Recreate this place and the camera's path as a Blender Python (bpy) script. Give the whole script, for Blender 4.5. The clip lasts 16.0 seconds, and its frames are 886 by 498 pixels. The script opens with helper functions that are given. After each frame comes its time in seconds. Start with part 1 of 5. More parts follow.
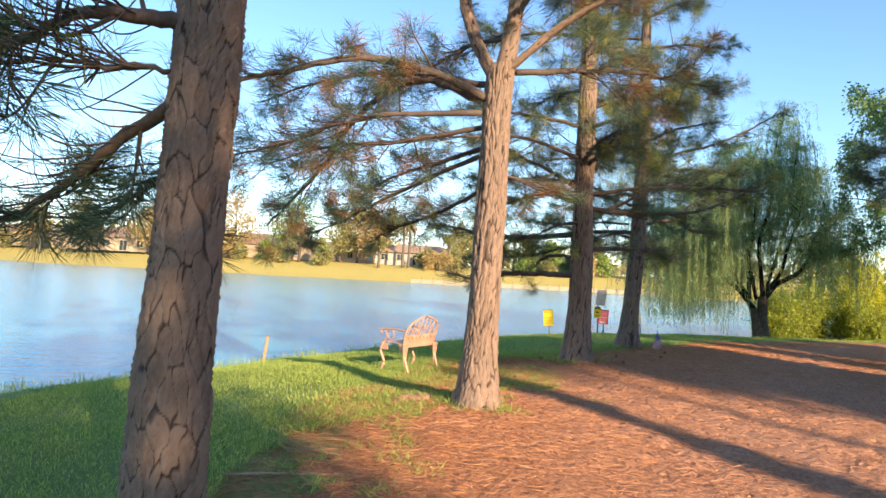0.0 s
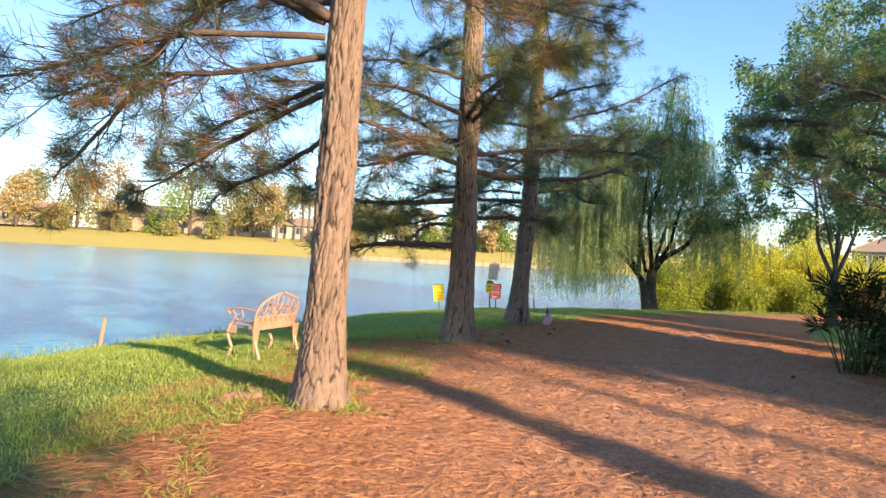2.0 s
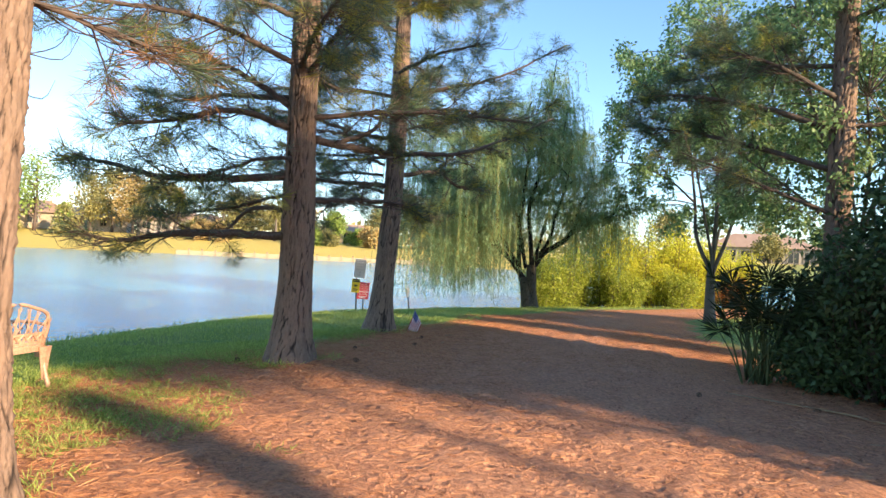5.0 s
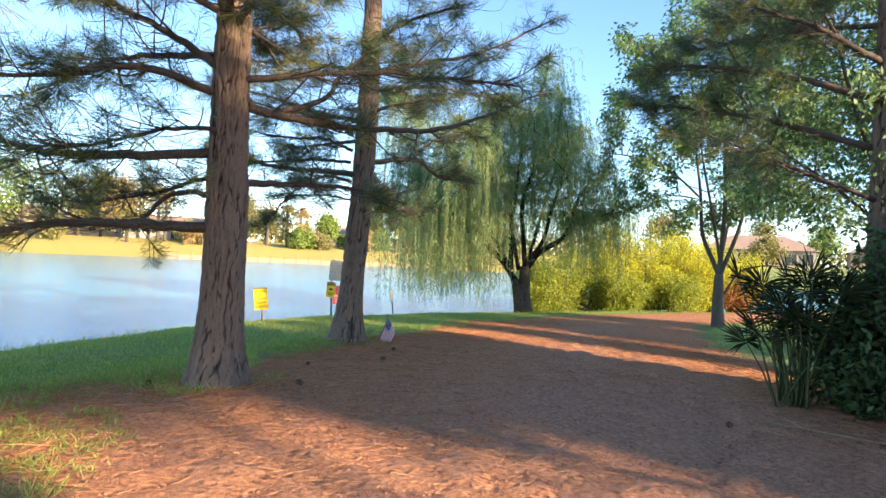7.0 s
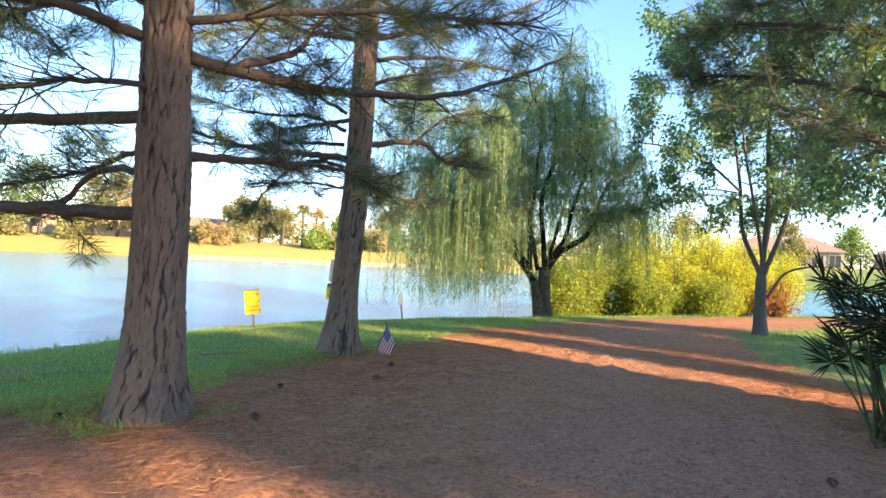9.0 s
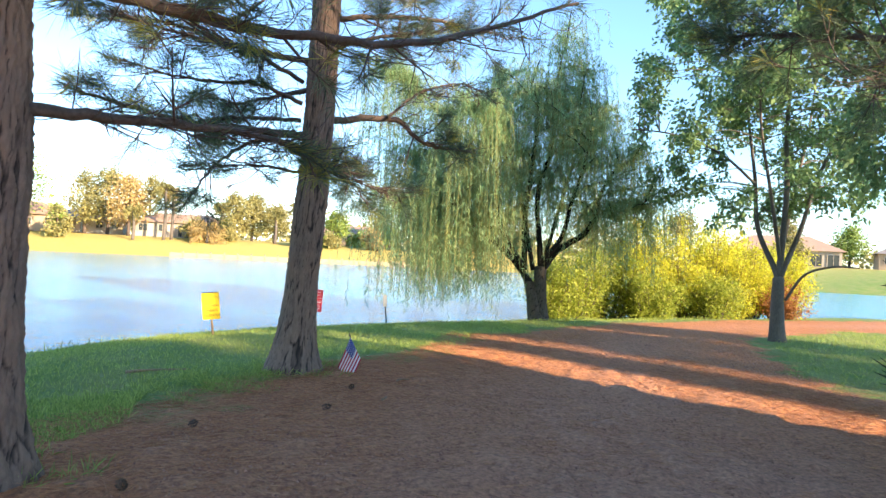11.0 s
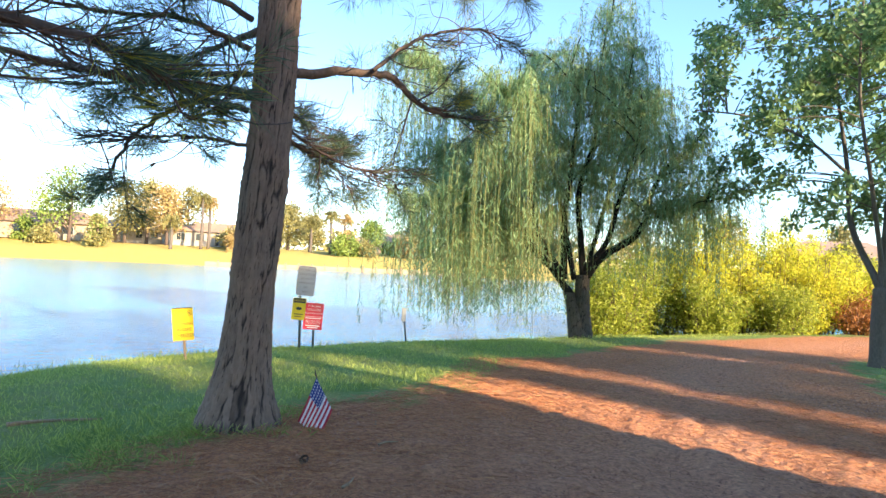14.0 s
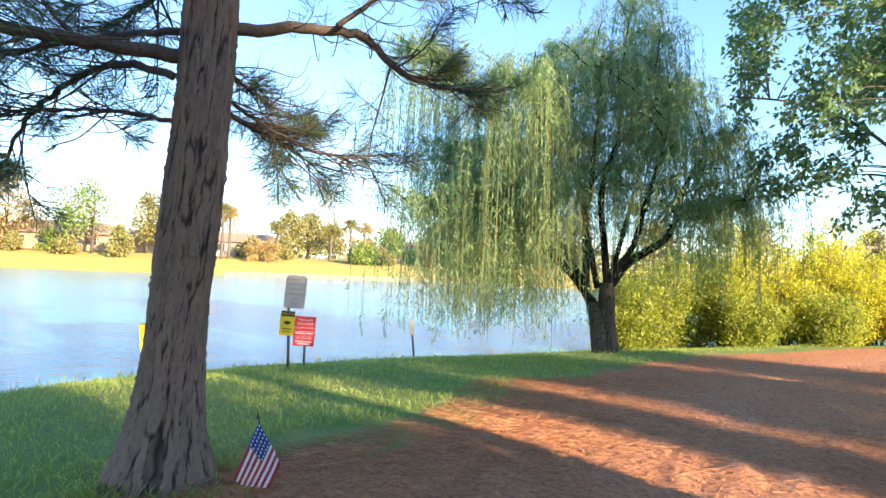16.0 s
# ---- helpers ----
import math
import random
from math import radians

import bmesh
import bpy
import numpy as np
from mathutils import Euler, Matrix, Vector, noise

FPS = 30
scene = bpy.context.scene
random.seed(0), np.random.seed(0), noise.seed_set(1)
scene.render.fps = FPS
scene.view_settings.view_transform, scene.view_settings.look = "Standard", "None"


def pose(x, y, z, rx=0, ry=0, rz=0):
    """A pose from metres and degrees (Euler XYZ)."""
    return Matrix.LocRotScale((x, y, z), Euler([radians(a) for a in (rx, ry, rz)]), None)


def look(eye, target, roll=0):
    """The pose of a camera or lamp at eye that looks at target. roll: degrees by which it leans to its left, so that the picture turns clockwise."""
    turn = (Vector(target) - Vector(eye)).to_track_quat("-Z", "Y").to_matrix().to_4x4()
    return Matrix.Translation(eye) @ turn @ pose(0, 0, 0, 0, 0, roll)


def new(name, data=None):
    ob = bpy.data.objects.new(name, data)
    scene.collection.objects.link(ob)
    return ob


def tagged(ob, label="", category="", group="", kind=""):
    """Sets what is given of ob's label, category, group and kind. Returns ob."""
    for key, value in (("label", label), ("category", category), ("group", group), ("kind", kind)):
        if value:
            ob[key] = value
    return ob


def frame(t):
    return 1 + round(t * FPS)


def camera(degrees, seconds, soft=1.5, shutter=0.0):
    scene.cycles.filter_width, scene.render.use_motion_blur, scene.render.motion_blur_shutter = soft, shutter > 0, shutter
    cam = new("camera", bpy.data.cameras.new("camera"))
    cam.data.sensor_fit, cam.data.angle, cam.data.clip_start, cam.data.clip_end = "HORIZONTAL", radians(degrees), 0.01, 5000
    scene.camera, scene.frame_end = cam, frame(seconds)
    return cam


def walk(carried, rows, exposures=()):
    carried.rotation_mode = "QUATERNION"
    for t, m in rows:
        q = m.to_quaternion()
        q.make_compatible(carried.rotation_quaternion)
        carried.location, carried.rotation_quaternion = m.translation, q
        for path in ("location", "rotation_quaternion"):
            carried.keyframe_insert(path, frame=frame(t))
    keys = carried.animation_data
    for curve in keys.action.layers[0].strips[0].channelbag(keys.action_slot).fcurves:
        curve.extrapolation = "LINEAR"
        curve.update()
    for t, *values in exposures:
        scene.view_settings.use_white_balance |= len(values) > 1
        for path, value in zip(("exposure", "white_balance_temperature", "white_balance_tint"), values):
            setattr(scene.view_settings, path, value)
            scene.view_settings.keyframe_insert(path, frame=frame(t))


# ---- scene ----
cam = camera(69.9, 16.0)
METRES, EYE, TILT, LEAN, TURN = 10.5, 1.42, 2.0, -3.0, 0.0
ROWS = [
    (0.0, 0.0, 0.0, 0.0, 0.0, 0.0, -0.0),
    (0.5, 0.0132, 0.026, -0.0033, -1.51, -0.08, -0.08),
    (1.0, 0.0252, 0.0526, -0.0058, -4.25, -0.71, 0.06),
    (1.5, 0.0335, 0.0821, -0.0076, -6.79, -1.5, -0.03),
    (2.0, 0.0523, 0.1118, -0.0105, -8.58, -2.24, -0.38),
    (2.5, 0.0631, 0.1425, -0.0117, -10.93, -2.43, -0.77),
    (3.0, 0.0756, 0.1707, -0.014, -12.32, -2.34, -0.83),
    (3.5, 0.0978, 0.1978, -0.0153, -14.26, -2.47, -0.93),
    (4.0, 0.1096, 0.2276, -0.0177, -17.27, -2.5, -1.11),
    (6.5, 0.1878, 0.3736, -0.0308, -19.44, -2.44, -0.51),
    (7.0, 0.203, 0.4014, -0.0356, -19.34, -2.18, -0.44),
    (7.5, 0.2174, 0.431, -0.0378, -18.86, -2.03, -0.58),
    (8.0, 0.2268, 0.4599, -0.0376, -18.3, -2.2, -0.58),
    (8.5, 0.243, 0.4884, -0.0423, -17.86, -2.11, -0.37),
    (9.0, 0.2544, 0.5163, -0.0449, -17.79, -2.12, -0.46),
    (11.5, 0.3237, 0.6552, -0.053, -18.33, -2.25, -0.52),
    (12.0, 0.3363, 0.6839, -0.0541, -18.53, -2.22, -0.43),
    (12.5, 0.3551, 0.7127, -0.0579, -17.61, -1.92, -0.33),
    (13.0, 0.3649, 0.7414, -0.0604, -16.16, -1.78, -0.13),
    (13.5, 0.3762, 0.7703, -0.061, -15.81, -1.72, -0.11),
    (14.0, 0.3894, 0.7963, -0.0624, -14.75, -1.49, -0.21),
    (14.5, 0.398, 0.8214, -0.0636, -14.51, -1.53, -0.23),
    (15.0, 0.4122, 0.8438, -0.0671, -13.66, -1.21, -0.04),
    (15.5, 0.4283, 0.8647, -0.0678, -13.03, -0.74, 0.18),
    (16.0, 0.4361, 0.8907, -0.0681, -12.81, -0.75, 0.28),
]
walk(cam, [(t, pose(0, 0, EYE, TILT, LEAN, TURN) @ pose(METRES * x, METRES * y, METRES * z, 90 + pitch, roll, yaw)) for t, x, y, z, yaw, pitch, roll in ROWS],
     [(0.0, 1.28, 5900, 10), (3.5, 1.33, 5950, 10), (7.0, 1.60, 5900, 10), (9.0, 1.78, 5900, 10), (12.5, 1.91, 5850, 10), (16.0, 1.86, 5850, 10)])

# ---- light ----
SUN_AZ, SUN_EL = math.radians(-60.0), math.radians(18.0)   # the sun stands behind the walker, to the right
SUN_WAY = Vector((math.cos(SUN_AZ) * math.cos(SUN_EL), math.sin(SUN_AZ) * math.cos(SUN_EL), math.sin(SUN_EL)))
world = bpy.data.worlds.new("sky")
scene.world = world
world.use_nodes = True
wn = world.node_tree
wn.nodes.clear()
w_sky = wn.nodes.new("ShaderNodeTexSky")
w_sky.sky_type, w_sky.sun_disc = "NISHITA", False
w_sky.sun_elevation = SUN_EL
w_sky.sun_rotation = math.atan2(SUN_WAY.x, SUN_WAY.y)
w_sky.air_density, w_sky.dust_density, w_sky.ozone_density = 1.0, 0.05, 2.6
w_bg = wn.nodes.new("ShaderNodeBackground")
w_bg.inputs["Strength"].default_value = 0.125
w_out = wn.nodes.new("ShaderNodeOutputWorld")
wn.links.new(w_sky.outputs[0], w_bg.inputs[0])
wn.links.new(w_bg.outputs[0], w_out.inputs[0])
sun = new("sun", bpy.data.lights.new("sun", "SUN"))
sun.data.energy, sun.data.angle, sun.data.color = 5.0, math.radians(1.0), (1.0, 0.72, 0.42)
sun.matrix_world = look(SUN_WAY * 50, (0, 0, 0))


# ---- materials ----
def material(name, rough=0.8, metal=0.0):
    m = bpy.data.materials.new(name)
    m.use_nodes = True
    b = m.node_tree.nodes["Principled BSDF"]
    b.inputs["Roughness"].default_value = rough
    b.inputs["Metallic"].default_value = metal
    return m, m.node_tree, b


def nd(tree, kind, **values):
    n = tree.nodes.new(kind)
    for k, v in values.items():
        n.inputs[k.replace("_", " ")].default_value = v
    return n


def ramp(tree, source, stops):
    r = tree.nodes.new("ShaderNodeValToRGB")
    e = r.color_ramp.elements
    while len(e) < len(stops):
        e.new(0.5)
    for k, (p, c) in enumerate(stops):
        e[k].position, e[k].color = p, (*c, 1)
    tree.links.new(source, r.inputs[0])
    return r.outputs[0]


def coords(tree, scale=(1, 1, 1)):
    c = tree.nodes.new("ShaderNodeTexCoord")
    m = tree.nodes.new("ShaderNodeMapping")
    m.inputs["Scale"].default_value = scale
    tree.links.new(c.outputs["Object"], m.inputs[0])
    return m.outputs[0]


def noisy(tree, where, scale, detail=6, rough=0.6):
    n = nd(tree, "ShaderNodeTexNoise", Scale=scale, Detail=detail, Roughness=rough)
    tree.links.new(where, n.inputs["Vector"])
    return n.outputs["Fac"]


def mixed(tree, fac, a, b):
    m = tree.nodes.new("ShaderNodeMix")
    m.data_type = "RGBA"
    for src, socket in ((fac, m.inputs[0]), (a, m.inputs[6]), (b, m.inputs[7])):
        if isinstance(src, (int, float)):
            socket.default_value = src
        elif isinstance(src, tuple):
            socket.default_value = (*src, 1)
        else:
            tree.links.new(src, socket)
    return m.outputs[2]


def bumped(tree, b, height, strength, distance):
    n = nd(tree, "ShaderNodeBump", Strength=strength, Distance=distance)
    tree.links.new(height, n.inputs["Height"])
    tree.links.new(n.outputs[0], b.inputs["Normal"])


def two_scale(name, dark, light, big, small, rough=0.85, bump=0.3, dist=0.01, metal=0.0, stretch=(1, 1, 1)):
    m, t, b = material(name, rough, metal)
    c = coords(t, stretch)
    f, g = noisy(t, c, big), noisy(t, c, small)
    mid = tuple((p + q) / 2 for p, q in zip(dark, light))
    col = mixed(t, ramp(t, g, [(0.35, (0, 0, 0)), (0.65, (1, 1, 1))]), ramp(t, f, [(0.3, dark), (0.7, mid)]),
                ramp(t, f, [(0.3, mid), (0.7, light)]))
    t.links.new(col, b.inputs["Base Color"])
    if bump:
        bumped(t, b, g, bump, dist)
    return m


def leafy(name, dark, light, rough=0.5, glow=0.35):
    """Foliage: every leaf its own shade, and some light coming through."""
    m, t, b = material(name, rough)
    g = t.nodes.new("ShaderNodeNewGeometry")
    col = ramp(t, g.outputs["Random Per Island"], [(0.0, dark), (0.55, tuple((p + q) / 2 for p, q in zip(dark, light))), (1.0, light)])
    t.links.new(col, b.inputs["Base Color"])
    b.inputs["Specular IOR Level"].default_value = 0.3
    if glow:
        tr = t.nodes.new("ShaderNodeBsdfTranslucent")
        t.links.new(col, tr.inputs["Color"])
        mx = t.nodes.new("ShaderNodeMixShader")
        mx.inputs[0].default_value = glow
        t.links.new(b.outputs[0], mx.inputs[1])
        t.links.new(tr.outputs[0], mx.inputs[2])
        t.links.new(mx.outputs[0], t.nodes["Material Output"].inputs[0])
    return m


def ground_material():
    m, t, b = material("ground", 0.95)
    c = coords(t)
    a = t.nodes.new("ShaderNodeAttribute")
    a.attribute_name = "litter"
    edge = noisy(t, c, 2.2, 8, 0.65)
    s = nd(t, "ShaderNodeMath")
    s.operation = "ADD"
    t.links.new(a.outputs["Fac"], s.inputs[0])
    e2 = nd(t, "ShaderNodeMath")
    e2.operation = "MULTIPLY_ADD"
    t.links.new(edge, e2.inputs[0])
    e2.inputs[1].default_value, e2.inputs[2].default_value = 1.1, -0.55
    t.links.new(e2.outputs[0], s.inputs[1])
    mask = ramp(t, s.outputs[0], [(0.42, (0, 0, 0)), (0.58, (1, 1, 1))])
    fine, big, grit, lump = noisy(t, c, 28, 8, 0.7), noisy(t, c, 0.7, 4), noisy(t, c, 110, 3), noisy(t, c, 8, 4, 0.55)
    trodden = mixed(t, ramp(t, big, [(0.35, (0, 0, 0)), (0.7, (1, 1, 1))]),
                    ramp(t, fine, [(0.32, (0.30, 0.14, 0.08)), (0.52, (0.60, 0.29, 0.165)), (0.72, (0.80, 0.45, 0.26))]),
                    ramp(t, fine, [(0.32, (0.32, 0.14, 0.08)), (0.52, (0.64, 0.305, 0.165)), (0.72, (0.84, 0.47, 0.26))]))
    needle_bed = ramp(t, fine, [(0.32, (0.22, 0.08, 0.035)), (0.52, (0.56, 0.225, 0.09)), (0.72, (0.78, 0.38, 0.15))])
    tread = t.nodes.new("ShaderNodeAttribute")
    tread.attribute_name = "tread"
    dirt = mixed(t, tread.outputs["Fac"], needle_bed, trodden)
    turf = mixed(t, ramp(t, noisy(t, c, 1.1, 5), [(0.4, (0, 0, 0)), (0.65, (1, 1, 1))]),
                 ramp(t, fine, [(0.3, (0.11, 0.19, 0.03)), (0.7, (0.25, 0.36, 0.07))]),
                 ramp(t, fine, [(0.3, (0.17, 0.21, 0.05)), (0.7, (0.36, 0.38, 0.12))]))
    dry = t.nodes.new("ShaderNodeAttribute")
    dry.attribute_name = "dry"
    turf = mixed(t, dry.outputs["Fac"], turf, ramp(t, fine, [(0.3, (0.46, 0.36, 0.07)), (0.7, (0.66, 0.52, 0.13))]))
    t.links.new(mixed(t, mask, turf, dirt), b.inputs["Base Color"])
    h = nd(t, "ShaderNodeMath")
    t.links.new(fine, h.inputs[0])
    t.links.new(grit, h.inputs[1])
    h2 = nd(t, "ShaderNodeMath")
    h2.operation = "MULTIPLY_ADD"
    t.links.new(lump, h2.inputs[0])
    h2.inputs[1].default_value = 1.3
    t.links.new(h.outputs[0], h2.inputs[2])
    dents = nd(t, "ShaderNodeTexVoronoi", Scale=10.0, Randomness=1.0)
    t.links.new(c, dents.inputs["Vector"])
    h3 = nd(t, "ShaderNodeMath")
    t.links.new(ramp(t, dents.outputs["Distance"], [(0.08, (0, 0, 0)), (0.42, (1, 1, 1))]), h3.inputs[0])
    h3.operation = "MULTIPLY_ADD"
    h3.inputs[1].default_value = 1.8
    t.links.new(h2.outputs[0], h3.inputs[2])
    bumped(t, b, h3.outputs[0], 0.85, 0.034)
    return m


def water_material():
    m, t, b = material("lake_water", 0.1)
    b.inputs["Base Color"].default_value = (0.09, 0.36, 0.53, 1)
    b.inputs["IOR"].default_value = 1.33
    c = coords(t, (1, 2.2, 1))
    h = nd(t, "ShaderNodeMath")
    t.links.new(noisy(t, c, 2.6, 5, 0.55), h.inputs[0])
    t.links.new(noisy(t, c, 0.35, 3), h.inputs[1])
    bumped(t, b, h.outputs[0], 0.38, 0.12)
    return m


def bark_material(name, dark, light, plate):
    m, t, b = material(name, 0.92)
    a = t.nodes.new("ShaderNodeAttribute")
    a.attribute_name = "furrow"
    c = coords(t, (1, 1, 0.3))
    f = noisy(t, c, 34, 8, 0.7)
    g = noisy(t, coords(t), 5, 4)
    face = mixed(t, ramp(t, g, [(0.4, (0, 0, 0)), (0.62, (1, 1, 1))]), ramp(t, f, [(0.25, dark), (0.75, light)]),
                 ramp(t, f, [(0.25, dark), (0.75, plate)]))
    tone = t.nodes.new("ShaderNodeAttribute")
    tone.attribute_name = "flake"
    face = mixed(t, ramp(t, tone.outputs["Fac"], [(0.0, (0.0, 0.0, 0.0)), (1.0, (0.5, 0.5, 0.5))]), face, tuple(0.9 * v for v in plate))
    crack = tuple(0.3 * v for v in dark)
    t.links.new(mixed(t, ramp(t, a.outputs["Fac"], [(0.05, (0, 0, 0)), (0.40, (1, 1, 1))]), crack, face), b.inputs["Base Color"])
    bumped(t, b, f, 0.6, 0.012)
    return m


GROUND, WATER = ground_material(), water_material()
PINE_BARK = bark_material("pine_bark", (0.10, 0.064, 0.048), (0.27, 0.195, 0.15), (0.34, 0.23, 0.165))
TWIG_BARK = two_scale("branch_bark", (0.05, 0.036, 0.03), (0.16, 0.115, 0.09), 3, 40)
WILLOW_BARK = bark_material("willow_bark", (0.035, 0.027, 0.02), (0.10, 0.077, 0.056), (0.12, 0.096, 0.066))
GREY_BARK = two_scale("grey_bark", (0.075, 0.062, 0.05), (0.17, 0.145, 0.12), 4, 50, stretch=(1, 1, 0.4))
NEEDLE = leafy("pine_needles", (0.06, 0.10, 0.068), (0.21, 0.28, 0.15), glow=0.4)
# brighter yellow copy of the needles: sunlight on the tufts, put into the colour
NEEDLE_SUN_YELLOW = leafy("sun_yellow_pine_needles", (0.24, 0.26, 0.04), (0.60, 0.54, 0.10), glow=0.45)
NEEDLE_BROWN = leafy("dead_pine_needles", (0.18, 0.08, 0.03), (0.46, 0.24, 0.08), glow=0.2)
WILLOW_LEAF = leafy("willow_leaves", (0.16, 0.28, 0.125), (0.38, 0.53, 0.25), glow=0.5)
TREE_LEAF = leafy("broad_leaves", (0.11, 0.19, 0.08), (0.32, 0.46, 0.19), glow=0.5)
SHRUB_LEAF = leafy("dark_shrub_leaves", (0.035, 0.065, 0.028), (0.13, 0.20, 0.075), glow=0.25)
YELLOW_LEAF = leafy("yellow_green_leaves", (0.40, 0.43, 0.03), (0.82, 0.76, 0.07), glow=0.5)
LIME_LEAF = leafy("green_yellow_leaves", (0.20, 0.26, 0.03), (0.52, 0.55, 0.08), glow=0.5)
RED_LEAF = leafy("reddish_leaves", (0.25, 0.10, 0.03), (0.42, 0.20, 0.06), glow=0.3)
FAR_LEAF = leafy("far_foliage", (0.16, 0.16, 0.06), (0.40, 0.36, 0.13), glow=0.2)
FAR_GREEN = leafy("far_green_foliage", (0.13, 0.19, 0.04), (0.36, 0.46, 0.10), glow=0.2)
FAR_RUST = leafy("far_rusty_foliage", (0.30, 0.21, 0.08), (0.56, 0.43, 0.18), glow=0.2)
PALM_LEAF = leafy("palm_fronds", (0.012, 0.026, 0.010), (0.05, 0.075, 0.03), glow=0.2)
GRASS = leafy("grass_blades", (0.19, 0.28, 0.05), (0.54, 0.60, 0.15), glow=0.4)


# ---- mesh building ----
class Heap:
    """Collects triangles, with one smooth flag for all."""

    def __init__(self):
        self.v, self.f, self.a, self.n = [], [], [], 0

    def add(self, v, f, a=None):
        self.v.append(np.asarray(v, dtype=np.float32).reshape(-1, 3))
        self.f.append(np.asarray(f, dtype=np.int32).reshape(-1, 3) + self.n)
        self.a.append(np.zeros(len(self.v[-1]), np.float32) if a is None else np.asarray(a, np.float32))
        self.n += len(self.v[-1])

    def mesh(self, name, mat, smooth=False, attribute=""):
        me = bpy.data.meshes.new(name)
        v, f = np.concatenate(self.v), np.concatenate(self.f)
        me.vertices.add(len(v))
        me.vertices.foreach_set("co", v.ravel())
        me.loops.add(f.size)
        me.loops.foreach_set("vertex_index", f.ravel())
        me.polygons.add(len(f))
        me.polygons.foreach_set("loop_start", np.arange(0, f.size, 3, dtype=np.int32))
        me.polygons.foreach_set("loop_total", np.full(len(f), 3, np.int32))
        if smooth:
            me.polygons.foreach_set("use_smooth", np.ones(len(f), bool))
        if attribute:
            me.attributes.new(attribute, "FLOAT", "POINT").data.foreach_set("value", np.concatenate(self.a))
        me.update(calc_edges=True)
        me.materials.append(mat)
        return me


def placed(name, me, parent=None, label="", m=None):
    ob = new(name, me)
    ob.parent = parent
    if m is not None:
        ob.matrix_basis = m
    if label:
        ob["label"] = label
    return ob


def part(name, bm, mat, parent, label="", smooth=False):
    me = bpy.data.meshes.new(name)
    bmesh.ops.recalc_face_normals(bm, faces=bm.faces)
    bm.to_mesh(me)
    bm.free()
    if smooth:
        me.polygons.foreach_set("use_smooth", np.ones(len(me.polygons), bool))
    me.materials.append(mat)
    return placed(name, me, parent, label)


def thing(name, at, label, category, group="", kind="", turn=0.0):
    ob = new(name)
    ob.empty_display_size = 0.2
    ob.matrix_basis = pose(*at, 0, 0, turn)
    return tagged(ob, label, category, group, kind)


def box(bm, size, at=(0, 0, 0), turn=None, bevel=0.0):
    made = bmesh.ops.create_cube(bm, size=1.0)["verts"]
    bmesh.ops.scale(bm, vec=size, verts=made)
    if bevel:
        edges = list({e for v in made for e in v.link_edges})
        made = [v for v in bmesh.ops.bevel(bm, geom=edges, offset=bevel, segments=2, affect="EDGES")["verts"]]
        made = list({w for v in made for f in v.link_faces for w in f.verts})
    if turn is not None:
        bmesh.ops.transform(bm, matrix=turn, verts=made)
    bmesh.ops.translate(bm, vec=at, verts=made)
    return made


def curve_points(ctrl, steps=6):
    p = np.asarray(ctrl, float)
    if len(p) < 3:
        return np.array([p[0] + (p[-1] - p[0]) * k / steps for k in range(steps + 1)])
    q = np.vstack([2 * p[0] - p[1], p, 2 * p[-1] - p[-2]])
    out = []
    for k in range(len(p) - 1):
        a, b, c, d = q[k:k + 4]
        for s in range(steps):
            u = s / steps
            out.append(0.5 * (2 * b + (c - a) * u + (2 * a - 5 * b + 4 * c - d) * u * u + (3 * b - a - 3 * c + d) * u ** 3))
    return np.array(out + [p[-1]])


def tube(heap, pts, radii, sides=6, cap=True):
    pts = np.asarray(pts, float)
    n = len(pts)
    radii = np.asarray(radii, float) * np.ones(n)
    tan = np.gradient(pts, axis=0)
    tan /= np.linalg.norm(tan, axis=1)[:, None] + 1e-9
    up = np.array([0.0, 0, 1]) if abs(tan[0][2]) < 0.9 else np.array([1.0, 0, 0])
    side = np.cross(tan, up)
    side /= np.linalg.norm(side, axis=1)[:, None] + 1e-9
    other = np.cross(side, tan)
    ang = np.arange(sides) * 2 * math.pi / sides
    v = pts[:, None] + radii[:, None, None] * (np.cos(ang)[None, :, None] * side[:, None] + np.sin(ang)[None, :, None] * other[:, None])
    v = v.reshape(-1, 3)
    i = np.arange(n - 1)[:, None] * sides
    j = np.arange(sides)[None]
    a, b = i + j, i + (j + 1) % sides
    f = np.stack([np.stack([a, b, b + sides], -1), np.stack([a, b + sides, a + sides], -1)], 2).reshape(-1, 3)
    if cap:
        v = np.vstack([v, pts[-1] + tan[-1] * radii[-1], pts[0]])
        e, k = (n - 1) * sides, np.arange(sides)
        f = np.vstack([f, np.stack([e + k, e + (k + 1) % sides, np.full(sides, n * sides)], -1),
                       np.stack([(k + 1) % sides, k, np.full(sides, n * sides + 1)], -1)])
    heap.add(v, f)


